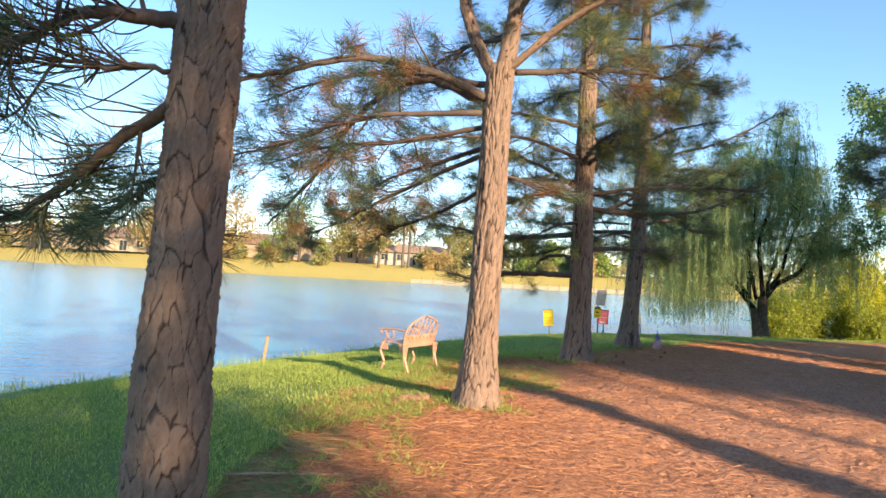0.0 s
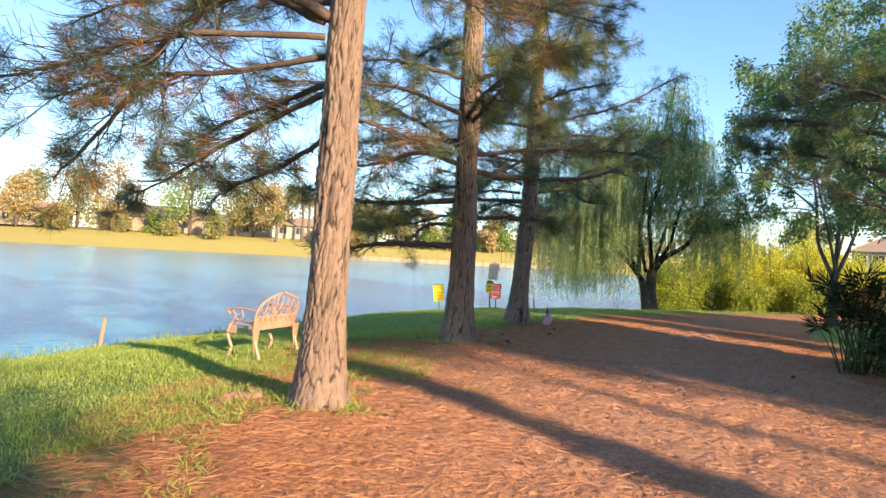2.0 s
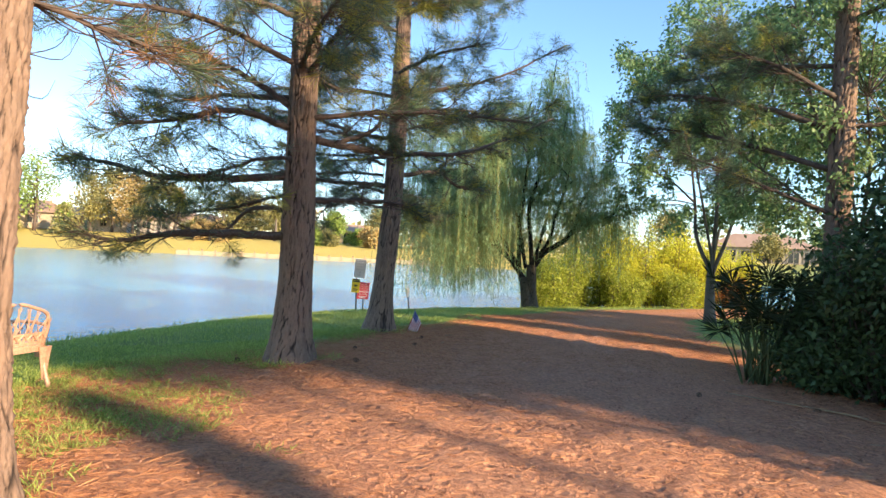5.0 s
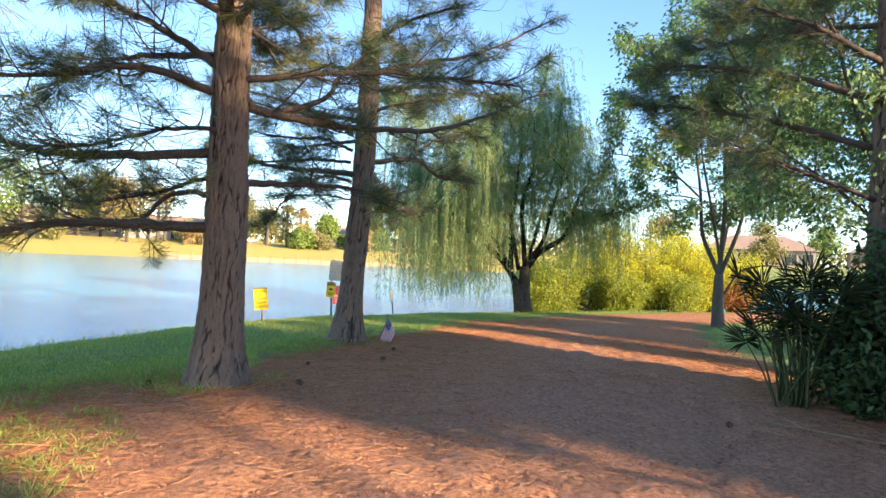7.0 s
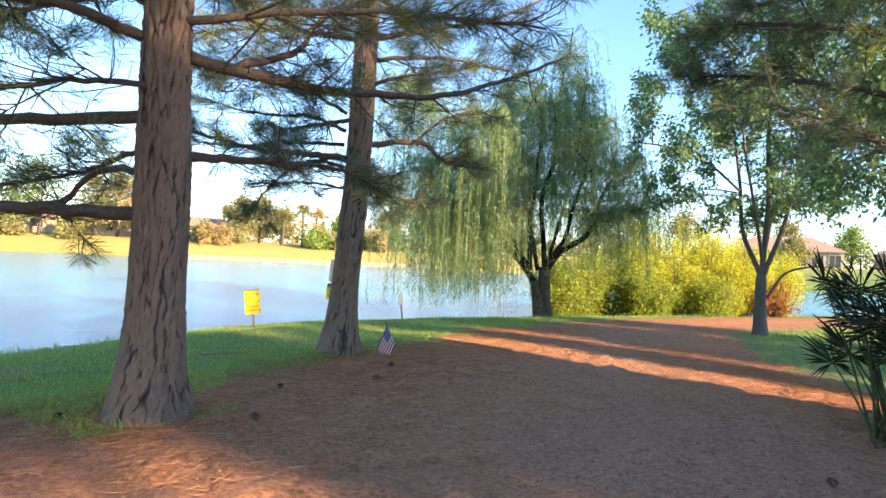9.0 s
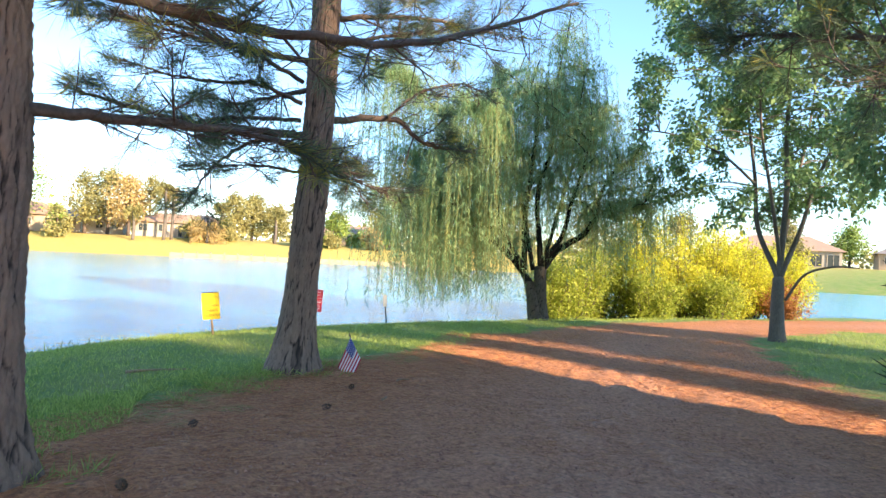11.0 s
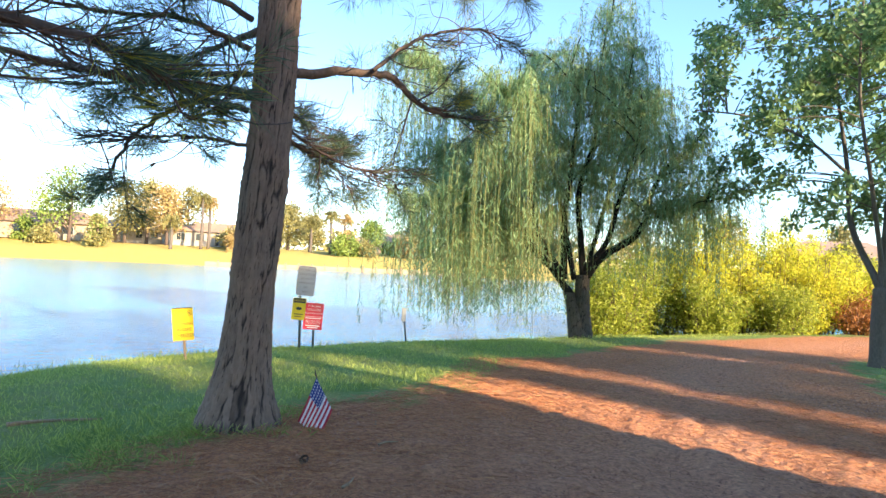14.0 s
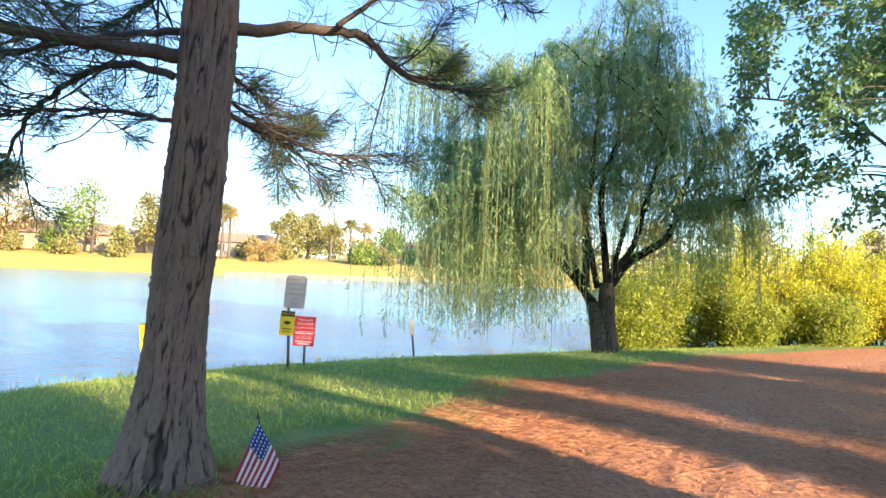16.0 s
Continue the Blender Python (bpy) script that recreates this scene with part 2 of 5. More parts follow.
def blades(heap, base, way, length, width, rng, sag=0.0):
    """Thin two-piece blades (needles, grass, leaves) from base points along way."""
    base, way = np.asarray(base, float), np.asarray(way, float)
    n = len(base)
    if not n:
        return
    way = way / (np.linalg.norm(way, axis=1)[:, None] + 1e-9)
    side = np.cross(way, rng.normal(size=(n, 3)))
    side /= np.linalg.norm(side, axis=1)[:, None] + 1e-9
    length = np.broadcast_to(length, (n,))[:, None]
    width = np.broadcast_to(width, (n,))[:, None]
    drop = np.zeros((n, 3))
    drop[:, 2] = -sag * length[:, 0]
    mid = base + way * length * 0.5 + drop * 0.3
    tip = base + way * length + drop
    v = np.stack([base, mid + side * width * 0.5, tip, mid - side * width * 0.5], 1).reshape(-1, 3)
    k = np.arange(n)[:, None] * 4
    heap.add(v, np.hstack([k, k + 1, k + 2, k, k + 2, k + 3]).reshape(-1, 3))


# ---- the lie of the land ----
LAKE = np.array([(-45, -60), (-20, -14), (-12, -1), (-8.2, 5.6), (-6.1, 8.9), (-5, 10.5), (-3.75, 12.3), (-2.7, 14.1), (-1.2, 16.3),
                 (1.1, 19.2), (3.0, 20.6), (6.6, 22.2), (11, 23.8), (17, 25.6), (24, 27.2), (34, 26), (60, 14), (120, -20), (130, 5),
                 (78, 38), (56, 62), (44, 84), (30, 93), (0, 96), (-50, 99), (-120, 118), (-200, 90)], float)
PATH = np.array([(-5, -12), (-1.0, 1.5), (-0.7, 4.2), (-0.75, 5.6), (-0.35, 6.7), (0.0, 7.8), (0.15, 9.1), (0.25, 10.1), (1.0, 10.45), (1.9, 10.4), (2.5, 11.2), (3.2, 11.8), (3.65, 12.7), (4.3, 13.5), (5.0, 13.8), (5.9, 14.3), (6.9, 16.0), (7.6, 16.8), (9.2, 18.0), (10.6, 19.0), (12.5, 20.2),
                 (18, 22.3), (30, 22.5), (60, 10), (58, 4), (30, 16), (18, 18.6), (13, 16.6), (10.6, 13.4), (9.4, 10.4), (10.5, 3), (8, -12)], float)


def inside_and_far(x, y, poly):
    x, y = np.asarray(x, float), np.asarray(y, float)
    far = np.full(x.shape, 1e9)
    odd = np.zeros(x.shape, bool)
    for (ax, ay), (bx, by) in zip(poly, np.roll(poly, -1, 0)):
        ex, ey = bx - ax, by - ay
        s = np.clip(((x - ax) * ex + (y - ay) * ey) / (ex * ex + ey * ey), 0, 1)
        far = np.minimum(far, np.hypot(x - ax - s * ex, y - ay - s * ey))
        if ay != by:
            odd ^= ((ay > y) != (by > y)) & (x < ex * (y - ay) / (by - ay) + ax)
    return np.where(odd, -far, far)


def ground_z(x, y):
    x, y = np.asarray(x, float), np.asarray(y, float)
    d = inside_and_far(x, y, LAKE)
    near = -0.62 + 0.5 * np.clip(d / 3.0, 0, 1) ** 0.8 + 0.14 * np.clip((d - 3) / 4, 0, 1)
    far = -0.62 + 2.7 * np.clip(d / 22, 0, 1) ** 0.75 + 0.8 * np.clip((d - 22) / 60, 0, 1)
    z = np.where((y > 55) | (x > 70), far, near)
    z = np.where(d < 0, -0.62 + np.maximum(d * 0.35, -1.5), z)
    for tx, ty, r, h in ((0.38, 6.25, 1.4, 0.12), (2.25, 10.0, 1.6, 0.14), (3.95, 13.2, 1.3, 0.06), (-0.97, 2.35, 1.2, 0.06)):
        z = z + h * np.exp(-((x - tx) ** 2 + (y - ty) ** 2) / (r * r))
    return z - 0.012 * np.clip(x - 5, 0, 14) * (y < 30)


def gz(x, y):
    return float(ground_z(np.array([x]), np.array([y]))[0])


def spaced(lo, hi, step, reach):
    mid = list(np.arange(lo, hi, step))
    up, k = [hi], step
    while up[-1] < reach:
        k *= 1.18
        up.append(up[-1] + k)
    down, k = [lo - step], step
    while down[-1] > -reach:
        k *= 1.18
        down.append(down[-1] - k)
    return np.array(down[::-1] + mid + up)


def build_ground():
    xs, ys = spaced(-8, 15, 0.1, 1800), spaced(-1, 25, 0.1, 1800)
    gx, gy = np.meshgrid(xs, ys)
    z = ground_z(gx, gy)
    off = inside_and_far(gx, gy, PATH)
    litter = np.clip(0.5 - off / 1.6, -0.3, 1.3)
    tread = np.clip((-off - 0.7) / 2.2, 0, 1)
    rng = np.random.default_rng(3)
    bump = rng.normal(0, 1, gx.shape)
    bump = (bump + np.roll(bump, 1, 0) + np.roll(bump, 1, 1) + np.roll(bump, (1, 1), (0, 1))) / 4
    close = np.clip(1 - np.hypot(gx - 4, gy - 10) / 25, 0, 1)
    z = z + bump * (0.012 + 0.018 * np.clip(litter, 0, 1)) * close
    dry = np.clip((gy - 60) / 25, 0, 1)
    n, w = len(ys), len(xs)
    a = (np.arange(n - 1)[:, None] * w + np.arange(w - 1)[None]).ravel()
    h = Heap()
    h.add(np.stack([gx, gy, z], -1).reshape(-1, 3), np.stack([a, a + 1, a + w + 1, a, a + w + 1, a + w], -1).reshape(-1, 3), litter.ravel())
    me = h.mesh("ground", GROUND, True, "litter")
    me.attributes.new("dry", "FLOAT", "POINT").data.foreach_set("value", dry.astype(np.float32).ravel())
    me.attributes.new("tread", "FLOAT", "POINT").data.foreach_set("value", tread.astype(np.float32).ravel())
    tagged(placed("ground", me), "green lawn and red-brown pine-straw path by a lake", "ground", kind="structure")


def build_water():
    bm = bmesh.new()
    bmesh.ops.create_grid(bm, x_segments=24, y_segments=24, size=1.0)
    bmesh.ops.scale(bm, vec=(170, 95, 1), verts=bm.verts)
    bmesh.ops.translate(bm, vec=(-35, 45, -0.6), verts=bm.verts)
    tagged(part("water", bm, WATER, None), "calm blue lake water with faint ripples", "water", kind="structure")


build_ground()
build_water()


# ---- trees ----
def plate_bark(z, ang, radius, rng, wide, tall):
    """Furrow depth (0 in a crack, 1 on a plate) on a trunk: warped cells, longer than wide."""
    around = max(6, int(2 * math.pi * radius / wide))
    u = ang / (2 * math.pi) * around + 0.22 * np.sin(z * 7.3 + ang * 3) + 0.16 * np.sin(z * 19 - ang * 5) + 0.12 * np.sin(z * 41 + ang * 11)
    w = z / tall + 0.3 * np.sin(ang * 4 + z * 3)
    rows = int(w.max()) + 6
    jit = rng.random((around, rows, 2))
    iu, iw = np.floor(u).astype(int), np.floor(w).astype(int)
    f1, f2, tone = np.full(u.shape, 9.0), np.full(u.shape, 9.0), np.zeros(u.shape)
    for a in (-1, 0, 1):
        for b in (-1, 0, 1):
            j = jit[(iu + a) % around, (iw + b) % rows]
            d = np.hypot(iu + a + j[..., 0] - u, iw + b + j[..., 1] - w)
            f2 = np.where(d < f1, f1, np.minimum(f2, d))
            tone = np.where(d < f1, (j[..., 0] * 7.3 + j[..., 1] * 3.1) % 1.0, tone)
            f1 = np.minimum(f1, d)
    return np.clip((f2 - f1) * 2.9, 0, 1), tone


def trunk_mesh(name, pts, radii, flare, mat, seed, wide=0.055, tall=0.16, depth=0.016, sides=88, step=0.022, sharp=1.0, flake=0.006):
    rng = np.random.default_rng(seed)
    pts, radii = np.asarray(pts, float), np.asarray(radii, float)
    line = curve_points(np.column_stack([pts, radii]), 12)
    keep = np.concatenate([[0], np.cumsum(np.linalg.norm(np.diff(line[:, :3], axis=0), axis=1))])
    s = np.arange(0, keep[-1], step)
    line = np.column_stack([np.interp(s, keep, line[:, k]) for k in range(4)])
    ang = np.arange(sides) * 2 * math.pi / sides
    A, S = np.meshgrid(ang, s)
    fur, tone = plate_bark(S, A, float(radii[0]), rng, wide, tall)
    if sharp <= 1.0:
        fur = fur * (0.88 + 0.12 * plate_bark(S, A, float(radii[0]), rng, wide * 0.5, min(0.16, tall * 0.35))[0])
    fur = np.clip(fur * sharp, 0, 1)
    lobes = 1 + 0.10 * np.sin(A * 5 + seed) + 0.06 * np.sin(A * 3 + 2 * seed)
    R = line[:, 3][:, None] * (1 + flare * np.exp(-S / 0.30) * lobes) + depth * (fur ** 0.6 - 1) + flake * (tone - 0.5) + 0.004 * rng.normal(size=A.shape) * fur
    R = R + 0.006 * np.sin(S * 4 + seed) * np.sin(A * 2 + S)
    v = np.stack([line[:, 0][:, None] + R * np.cos(A), line[:, 1][:, None] + R * np.sin(A), np.broadcast_to(line[:, 2][:, None], A.shape)], -1).reshape(-1, 3)
    i = np.arange(len(s) - 1)[:, None] * sides
    j = np.arange(sides)[None]
    a, b = i + j, i + (j + 1) % sides
    f = np.stack([np.stack([a, b, b + sides], -1), np.stack([a, b + sides, a + sides], -1)], 2).reshape(-1, 3)
    h = Heap()
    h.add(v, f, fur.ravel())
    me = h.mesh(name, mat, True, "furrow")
    me.attributes.new("flake", "FLOAT", "POINT").data.foreach_set("value", tone.astype(np.float32).ravel())
    return me


def tuft(heap, at, way, rng, count=40, length=0.175, width=0.003):
    """A starburst of long needles round the end of a twig."""
    way = np.asarray(way, float) / (np.linalg.norm(way) + 1e-9)
    base = at - way[None] * rng.random(count)[:, None] * 0.08
    d = way[None] * 0.55 + rng.normal(0, 0.6, (count, 3))
    blades(heap, base, d, length * rng.uniform(0.7, 1.15, count), width, rng, sag=0.10)


def turned(v, rng, spread):
    v = np.asarray(v, float) / (np.linalg.norm(v) + 1e-9) + rng.normal(0, spread, 3)
    return v / np.linalg.norm(v)


def branch_with_needles(tree, ctrl, radius, rng, needles, twig_count=9, twig=0.55, bare=0.3, thick=None, label="", tufts=3, dead=0.0, odd_share=0.1):
    """A limb with its twigs (one mesh) and tufts of needles, heaped by colour."""
    wood = Heap()
    pts = curve_points(ctrl, 7)
    n = len(pts)
    rad = radius * (1 - 0.75 * np.linspace(0, 1, n))
    tube(wood, pts + rng.normal(0, 0.006, pts.shape), rad, 8)
    green, odd = needles
    for k in range(twig_count):
        s = bare + (1 - bare) * (k + rng.random()) / twig_count
        i = min(int(s * (n - 1)), n - 2)
        p, along = pts[i], pts[i + 1] - pts[i]
        side = turned(along, rng, 0.8)
        side[2] += rng.uniform(-0.25, 0.35)
        length = twig * rng.uniform(0.5, 1.2) * (1.15 - 0.5 * s)
        q = curve_points([p, p + side * length * 0.5 + (0, 0, -0.04), p + side * length + (0, 0, 0.06 * rng.normal())], 4)
        tube(wood, q, np.linspace(max(rad[i] * 0.38, 0.006), 0.003, len(q)), 5)
        for _ in range(4):
            w = turned(q[-1] - q[0], rng, 0.8)
            i2 = rng.integers(2, len(q) - 1)
            r = curve_points([q[i2], q[i2] + w * length * 0.4], 2)
            tube(wood, r, np.linspace(0.005, 0.002, len(r)), 4, False)
            if rng.random() > dead:
                tuft(odd if rng.random() < odd_share else green, r[-1], w, rng)
        if rng.random() < dead:
            continue
        for m in range(tufts):
            c = q[-1 - min(m, len(q) - 2)]
            tuft(odd if rng.random() < odd_share else green, c, turned(q[-1] - q[-2], rng, 0.35), rng)
    for k in range(int(22 + 15 * np.linalg.norm(pts[-1] - pts[0]))):
        i = int((0.12 + 0.85 * rng.random()) * (n - 2))
        p = pts[i]
        d = turned(pts[i + 1] - pts[i], rng, 0.7)
        d[2] = 0.5 * abs(d[2]) - 0.12
        ln = rng.uniform(0.2, 0.7)
        q = curve_points([p, p + d * ln * 0.45 + (0, 0, -0.15 * ln * rng.random()), p + d * ln * 0.85 + (0, 0, -0.12 * ln * rng.random()), p + d * ln + (0, 0, 0.12 * ln)], 3)
        tube(wood, q, np.linspace(0.0045, 0.0018, len(q)), 4, False)
        if rng.random() < 0.22 and dead < 0.9:
            tuft(green, q[-1], turned(q[-1] - q[-2], rng, 0.2), rng, 22)
    if dead < 0.9:
        for m in range(3):
            tuft(green, pts[-1 - m], turned(pts[-1] - pts[-2], rng, 0.3), rng)
    placed("branch", wood.mesh("branch", TWIG_BARK, True), tree, label)


def pine(x, y, trunk, radii, limbs, seed, label, top=9.0, crown_from=4.0, whorls=9, reach=2.0, odd_mat=None, flare=0.45, stems=(), bark=(0.05, 0.42, 0.024), odd_share=0.1):
    """limbs: (control points, radius, twigs, twig length, bare share, dead share). Above crown_from the crown goes on, thinner."""
    rng = np.random.default_rng(seed)
    tree = thing("pine_tree", (0, 0, 0), label, "tree", "pine trees by the lake")
    placed("trunk", trunk_mesh("trunk", trunk, radii, flare, PINE_BARK, seed, *bark), tree, "scaly reddish-grey pine bark")
    for ctrl, r0, r1 in stems:
        placed("stem", trunk_mesh("stem", ctrl, np.linspace(r0, r1, len(ctrl)), 0.0, PINE_BARK, seed + 5, sides=40, step=0.03, depth=0.008), tree)
    green, odd = Heap(), Heap()
    for ctrl, r, twigs, tl, bare, dead in limbs:
        branch_with_needles(tree, ctrl, r, rng, (green, odd), twigs, tl, bare, dead=dead, odd_share=odd_share)
    head = np.asarray((stems[0][0] if stems else trunk)[-1], float)
    for k in range(whorls):
        z = crown_from + (top - crown_from) * (k + 0.5 * rng.random()) / whorls
        a = k * 2.4 + rng.uniform(-0.4, 0.4)
        size = reach * (1.1 - 0.7 * k / whorls) * rng.uniform(0.75, 1.15)
        c = np.array([head[0], head[1], z])
        d = np.array([math.cos(a), math.sin(a), 0.0])
        branch_with_needles(tree, [c, c + d * size * 0.5 + (0, 0, 0.15), c + d * size + (0, 0, 0.1)], 0.035, rng, (green, odd), 15, 0.65, 0.25, dead=0.15, odd_share=odd_share)
    placed("needles", green.mesh("needles", NEEDLE), tree, "long dark green pine needles in tufts")
    # share of tufts in another tone; the yellow one carries painted sunlight
    if odd.n:
        placed("odd_needles", odd.mesh("odd_needles", odd_mat or NEEDLE_SUN_YELLOW), tree, "off-colour pine needles, the yellow ones toned as if sunlit")
    return tree


def leaves_at(heap, tips, rng, per, spread, length, width, sag=0.15):
    for p, d, m in tips:
        base = p + rng.normal(0, spread, (per, 3)) + (m - p) * rng.random((per, 1)) * 0.6
        blades(heap, base, rng.normal(0, 1, (per, 3)) + np.asarray(d) * 0.5, length * rng.uniform(0.6, 1.2, per), width * rng.uniform(0.7, 1.2, per), rng, sag)


def lacy_tree(trunk, radius, limbs, middle, reach, seed, label, leaf, sprays, per, leaf_size, floor_z, name="broadleaf_tree"):
    """An airy broadleaf: a forked trunk with limbs, twigs that run out to sprays of leaves, and gaps between the sprays."""
    rng = np.random.default_rng(seed)
    tree = thing(name, (0, 0, 0), label, "tree")
    wood, leaves = Heap(), Heap()
    q = curve_points(trunk, 6)
    tube(wood, q, radius * (1 - 0.3 * np.linspace(0, 1, len(q))) * (1 + 0.45 * np.exp(-np.linspace(0, 1.5, len(q)) / 0.15)), 14)
    placed("trunk", wood.mesh("trunk", GREY_BARK, True), tree)
    nodes = []
    for ctrl, r in limbs:
        limb = Heap()
        if np.linalg.norm(np.asarray(ctrl[0]) - q[-1]) < 0.45:
            ctrl = [tuple(q[-3]), *ctrl]
        p = curve_points(ctrl, 8)
        tube(limb, p, np.linspace(r, 0.012, len(p)), 8)
        placed("limb", limb.mesh("limb", GREY_BARK, True), tree)
        nodes.append(p[len(p) // 4:])
    nodes = np.concatenate(nodes)
    twigs = Heap()
    middle, reach = np.asarray(middle, float), np.asarray(reach, float)
    phase = rng.uniform(0, 6.28, (5, 3))
    made = 0
    while made < sprays:
        d = rng.normal(size=3)
        tip = middle + reach * d / np.linalg.norm(d) * rng.random() ** 0.42
        hole = sum(math.sin(1.9 * tip[0] + a) * math.sin(1.7 * tip[1] + b) * math.sin(2.1 * tip[2] + c) for a, b, c in phase)
        low = floor_z + 0.5 * max(0.0, np.hypot(tip[0] - middle[0], tip[1] - middle[1]) - 0.4)
        if tip[2] < low or hole < -0.28:
            continue
        made += 1
        gap = np.linalg.norm((nodes - tip) * (1, 1, 1.3), axis=1) + 0.8 * np.maximum(nodes[:, 2] - tip[2], 0)
        root = nodes[int(np.argmin(gap))]
        p = curve_points([root, root + (tip - root) * 0.5 + (0, 0, 0.12), tip], 5)
        tube(twigs, p, np.linspace(0.012, 0.003, len(p)), 5)
        way = turned(tip - root, rng, 0.3)
        for _ in range(4):
            w = turned(way, rng, 0.6)
            e = tip - way * rng.uniform(0, 0.3) + w * rng.uniform(0.2, 0.5) + (0, 0, -0.06)
            tube(twigs, np.array([tip - way * 0.1, (tip + e) / 2 + (0, 0, 0.03), e]), [0.004, 0.003, 0.002], 4, False)
            leaves_at(leaves, [(e, w, tip)], rng, per, 0.09, *leaf_size, 0.25)
    tagged(placed("twiggery", twigs.mesh("twiggery", GREY_BARK, True), tree), kind="stuff")
    placed("crown", leaves.mesh("crown", leaf), tree)
    return tree


WILLOW_TWIG = two_scale("willow_twigs", (0.16, 0.18, 0.06), (0.30, 0.30, 0.10), 3, 30, bump=0)


def willow(at, seed):
    rng = np.random.default_rng(seed)
    x, y, z = at
    tree = thing("willow_tree", (0, 0, 0), "weeping willow with long trailing green strands by the water", "tree")
    base = [(10.56, 20.82, -0.27), (10.52, 20.84, 0.44), (10.52, 20.84, 1.14)]
    placed("trunk", trunk_mesh("trunk", base, (0.20, 0.17, 0.15), 0.25, WILLOW_BARK, seed, 0.06, 0.22, 0.02, 48, 0.03), tree, "dark furrowed willow bark")
    second = [(10.42, 20.78, -0.27), (10.35, 20.87, 0.35), (10.27, 20.97, 0.77)]
    placed("trunk", trunk_mesh("trunk", second, (0.17, 0.15, 0.13), 0.2, WILLOW_BARK, seed + 1, 0.06, 0.22, 0.02, 40, 0.03), tree)
    wood, leaves, strands = Heap(), Heap(), Heap()
    mains = [([(10.30, 20.95, 0.69), (10.00, 21.20, 1.20), (9.44, 21.55, 1.99), (9.24, 21.73, 2.91), (8.81, 21.99, 3.56), (8.25, 22.27, 3.85)], 0.120),
             ([(10.16, 21.02, 1.03), (10.09, 20.96, 2.26), (10.14, 20.85, 3.31), (10.16, 20.75, 4.18), (10.17, 20.65, 5.03), (9.89, 20.70, 5.72)], 0.100),
             ([(10.52, 20.84, 1.14), (10.48, 20.97, 2.02), (10.47, 21.09, 2.92), (10.72, 21.07, 3.84), (11.28, 20.88, 4.58), (11.53, 20.85, 5.41), (11.53, 20.97, 6.37)], 0.100),
             ([(10.52, 20.84, 1.23), (10.86, 20.50, 1.85), (10.98, 20.27, 2.70), (11.07, 20.05, 3.36), (11.15, 19.84, 4.16), (11.12, 19.69, 4.70)], 0.085),
             ([(10.58, 20.81, 1.10), (10.88, 20.68, 1.55), (11.45, 20.38, 2.00), (11.66, 20.28, 2.48), (11.74, 20.27, 2.92), (12.01, 20.12, 3.52), (12.28, 19.97, 3.78), (12.53, 19.82, 3.98)], 0.120),
             ([(11.61, 20.22, 2.41), (11.75, 19.97, 2.40), (11.99, 19.64, 2.45), (12.32, 19.23, 2.68)], 0.035),
             ([(10.50, 20.85, 3.34), (10.68, 20.84, 4.24), (10.73, 20.90, 5.16), (10.85, 20.92, 6.27), (11.05, 20.89, 7.10)], 0.050),
             ([(9.30, 21.60, 2.44), (8.87, 22.02, 3.76), (8.37, 22.44, 4.75), (7.55, 22.91, 5.77), (6.72, 23.32, 6.01)], 0.070),
             ([(9.28, 21.39, 2.07), (8.41, 21.38, 2.55), (7.57, 21.31, 2.67), (6.77, 21.18, 2.26)], 0.060),
             ([(10.12, 21.04, 1.12), (9.35, 20.88, 2.22), (9.07, 20.51, 3.36), (8.65, 20.19, 4.25), (8.03, 19.93, 4.77)], 0.080),
             ([(10.35, 20.92, 1.04), (10.27, 21.46, 2.49), (10.16, 22.00, 3.86), (10.12, 22.51, 5.34), (10.08, 23.02, 6.50)], 0.080),
             ([(10.57, 20.81, 1.23), (11.04, 21.04, 2.50), (11.53, 21.26, 3.84), (12.18, 21.36, 4.86), (12.77, 21.48, 5.53)], 0.070),
             ([(9.88, 21.15, 1.28), (9.35, 21.80, 1.90), (8.66, 22.46, 2.47), (8.18, 23.01, 3.27), (7.86, 23.50, 4.03)], 0.070)]
    springs = []
    for ctrl, r in mains:
        pts = curve_points(ctrl, 8)
        limb = Heap()
        tube(limb, pts, np.linspace(r * 0.8, 0.012, len(pts)), 9)
        placed("limb", limb.mesh("limb", WILLOW_BARK, True), tree)
        for k in range(9):
            i = int(len(pts) * (0.35 + 0.65 * k / 9))
            p = pts[min(i, len(pts) - 1)]
            d = np.array([rng.normal(), rng.normal(), 0.45 + 0.5 * rng.random()])
            d /= np.linalg.norm(d)
            ln = rng.uniform(0.6, 1.5)
            q = curve_points([p, p + d * ln * 0.6, p + d * ln + (0, 0, -0.1)], 5)
            tube(wood, q, np.linspace(0.022, 0.007, len(q)), 5)
            springs += [q[2], q[3], q[4], q[5]]
        springs += list(pts[-14:])
    for p in springs:
        hang = rng.random()
        rel = 0.89 * (p[0] - 10.4) - 0.45 * (p[1] - 20.9)
        drape = rel < -1.0 or (p[1] > 21.7 and rel < 0.8)
        for _ in range(5 if drape else 4):
            a = rng.uniform(0, 2 * math.pi)
            out = np.array([math.cos(a), math.sin(a), 0.0])
            low = -0.1 + 2.1 * hang ** 1.8 + 0.4 * rng.random()
            fall = min(max(p[2] - low, 0.4), rng.uniform(1.2, 5.2) if drape else rng.uniform(0.35, 1.8))
            push = rng.uniform(0.1, 0.9)
            q = curve_points([p, p + out * push + (0, 0, 0.08), p + out * (push + 0.15) + (0, 0, -fall * 0.4), p + out * (push + 0.2) + (0, 0, -fall)], 4)
            tube(strands, q, 0.004, 3, False)
            count = int(8 + fall * 25)
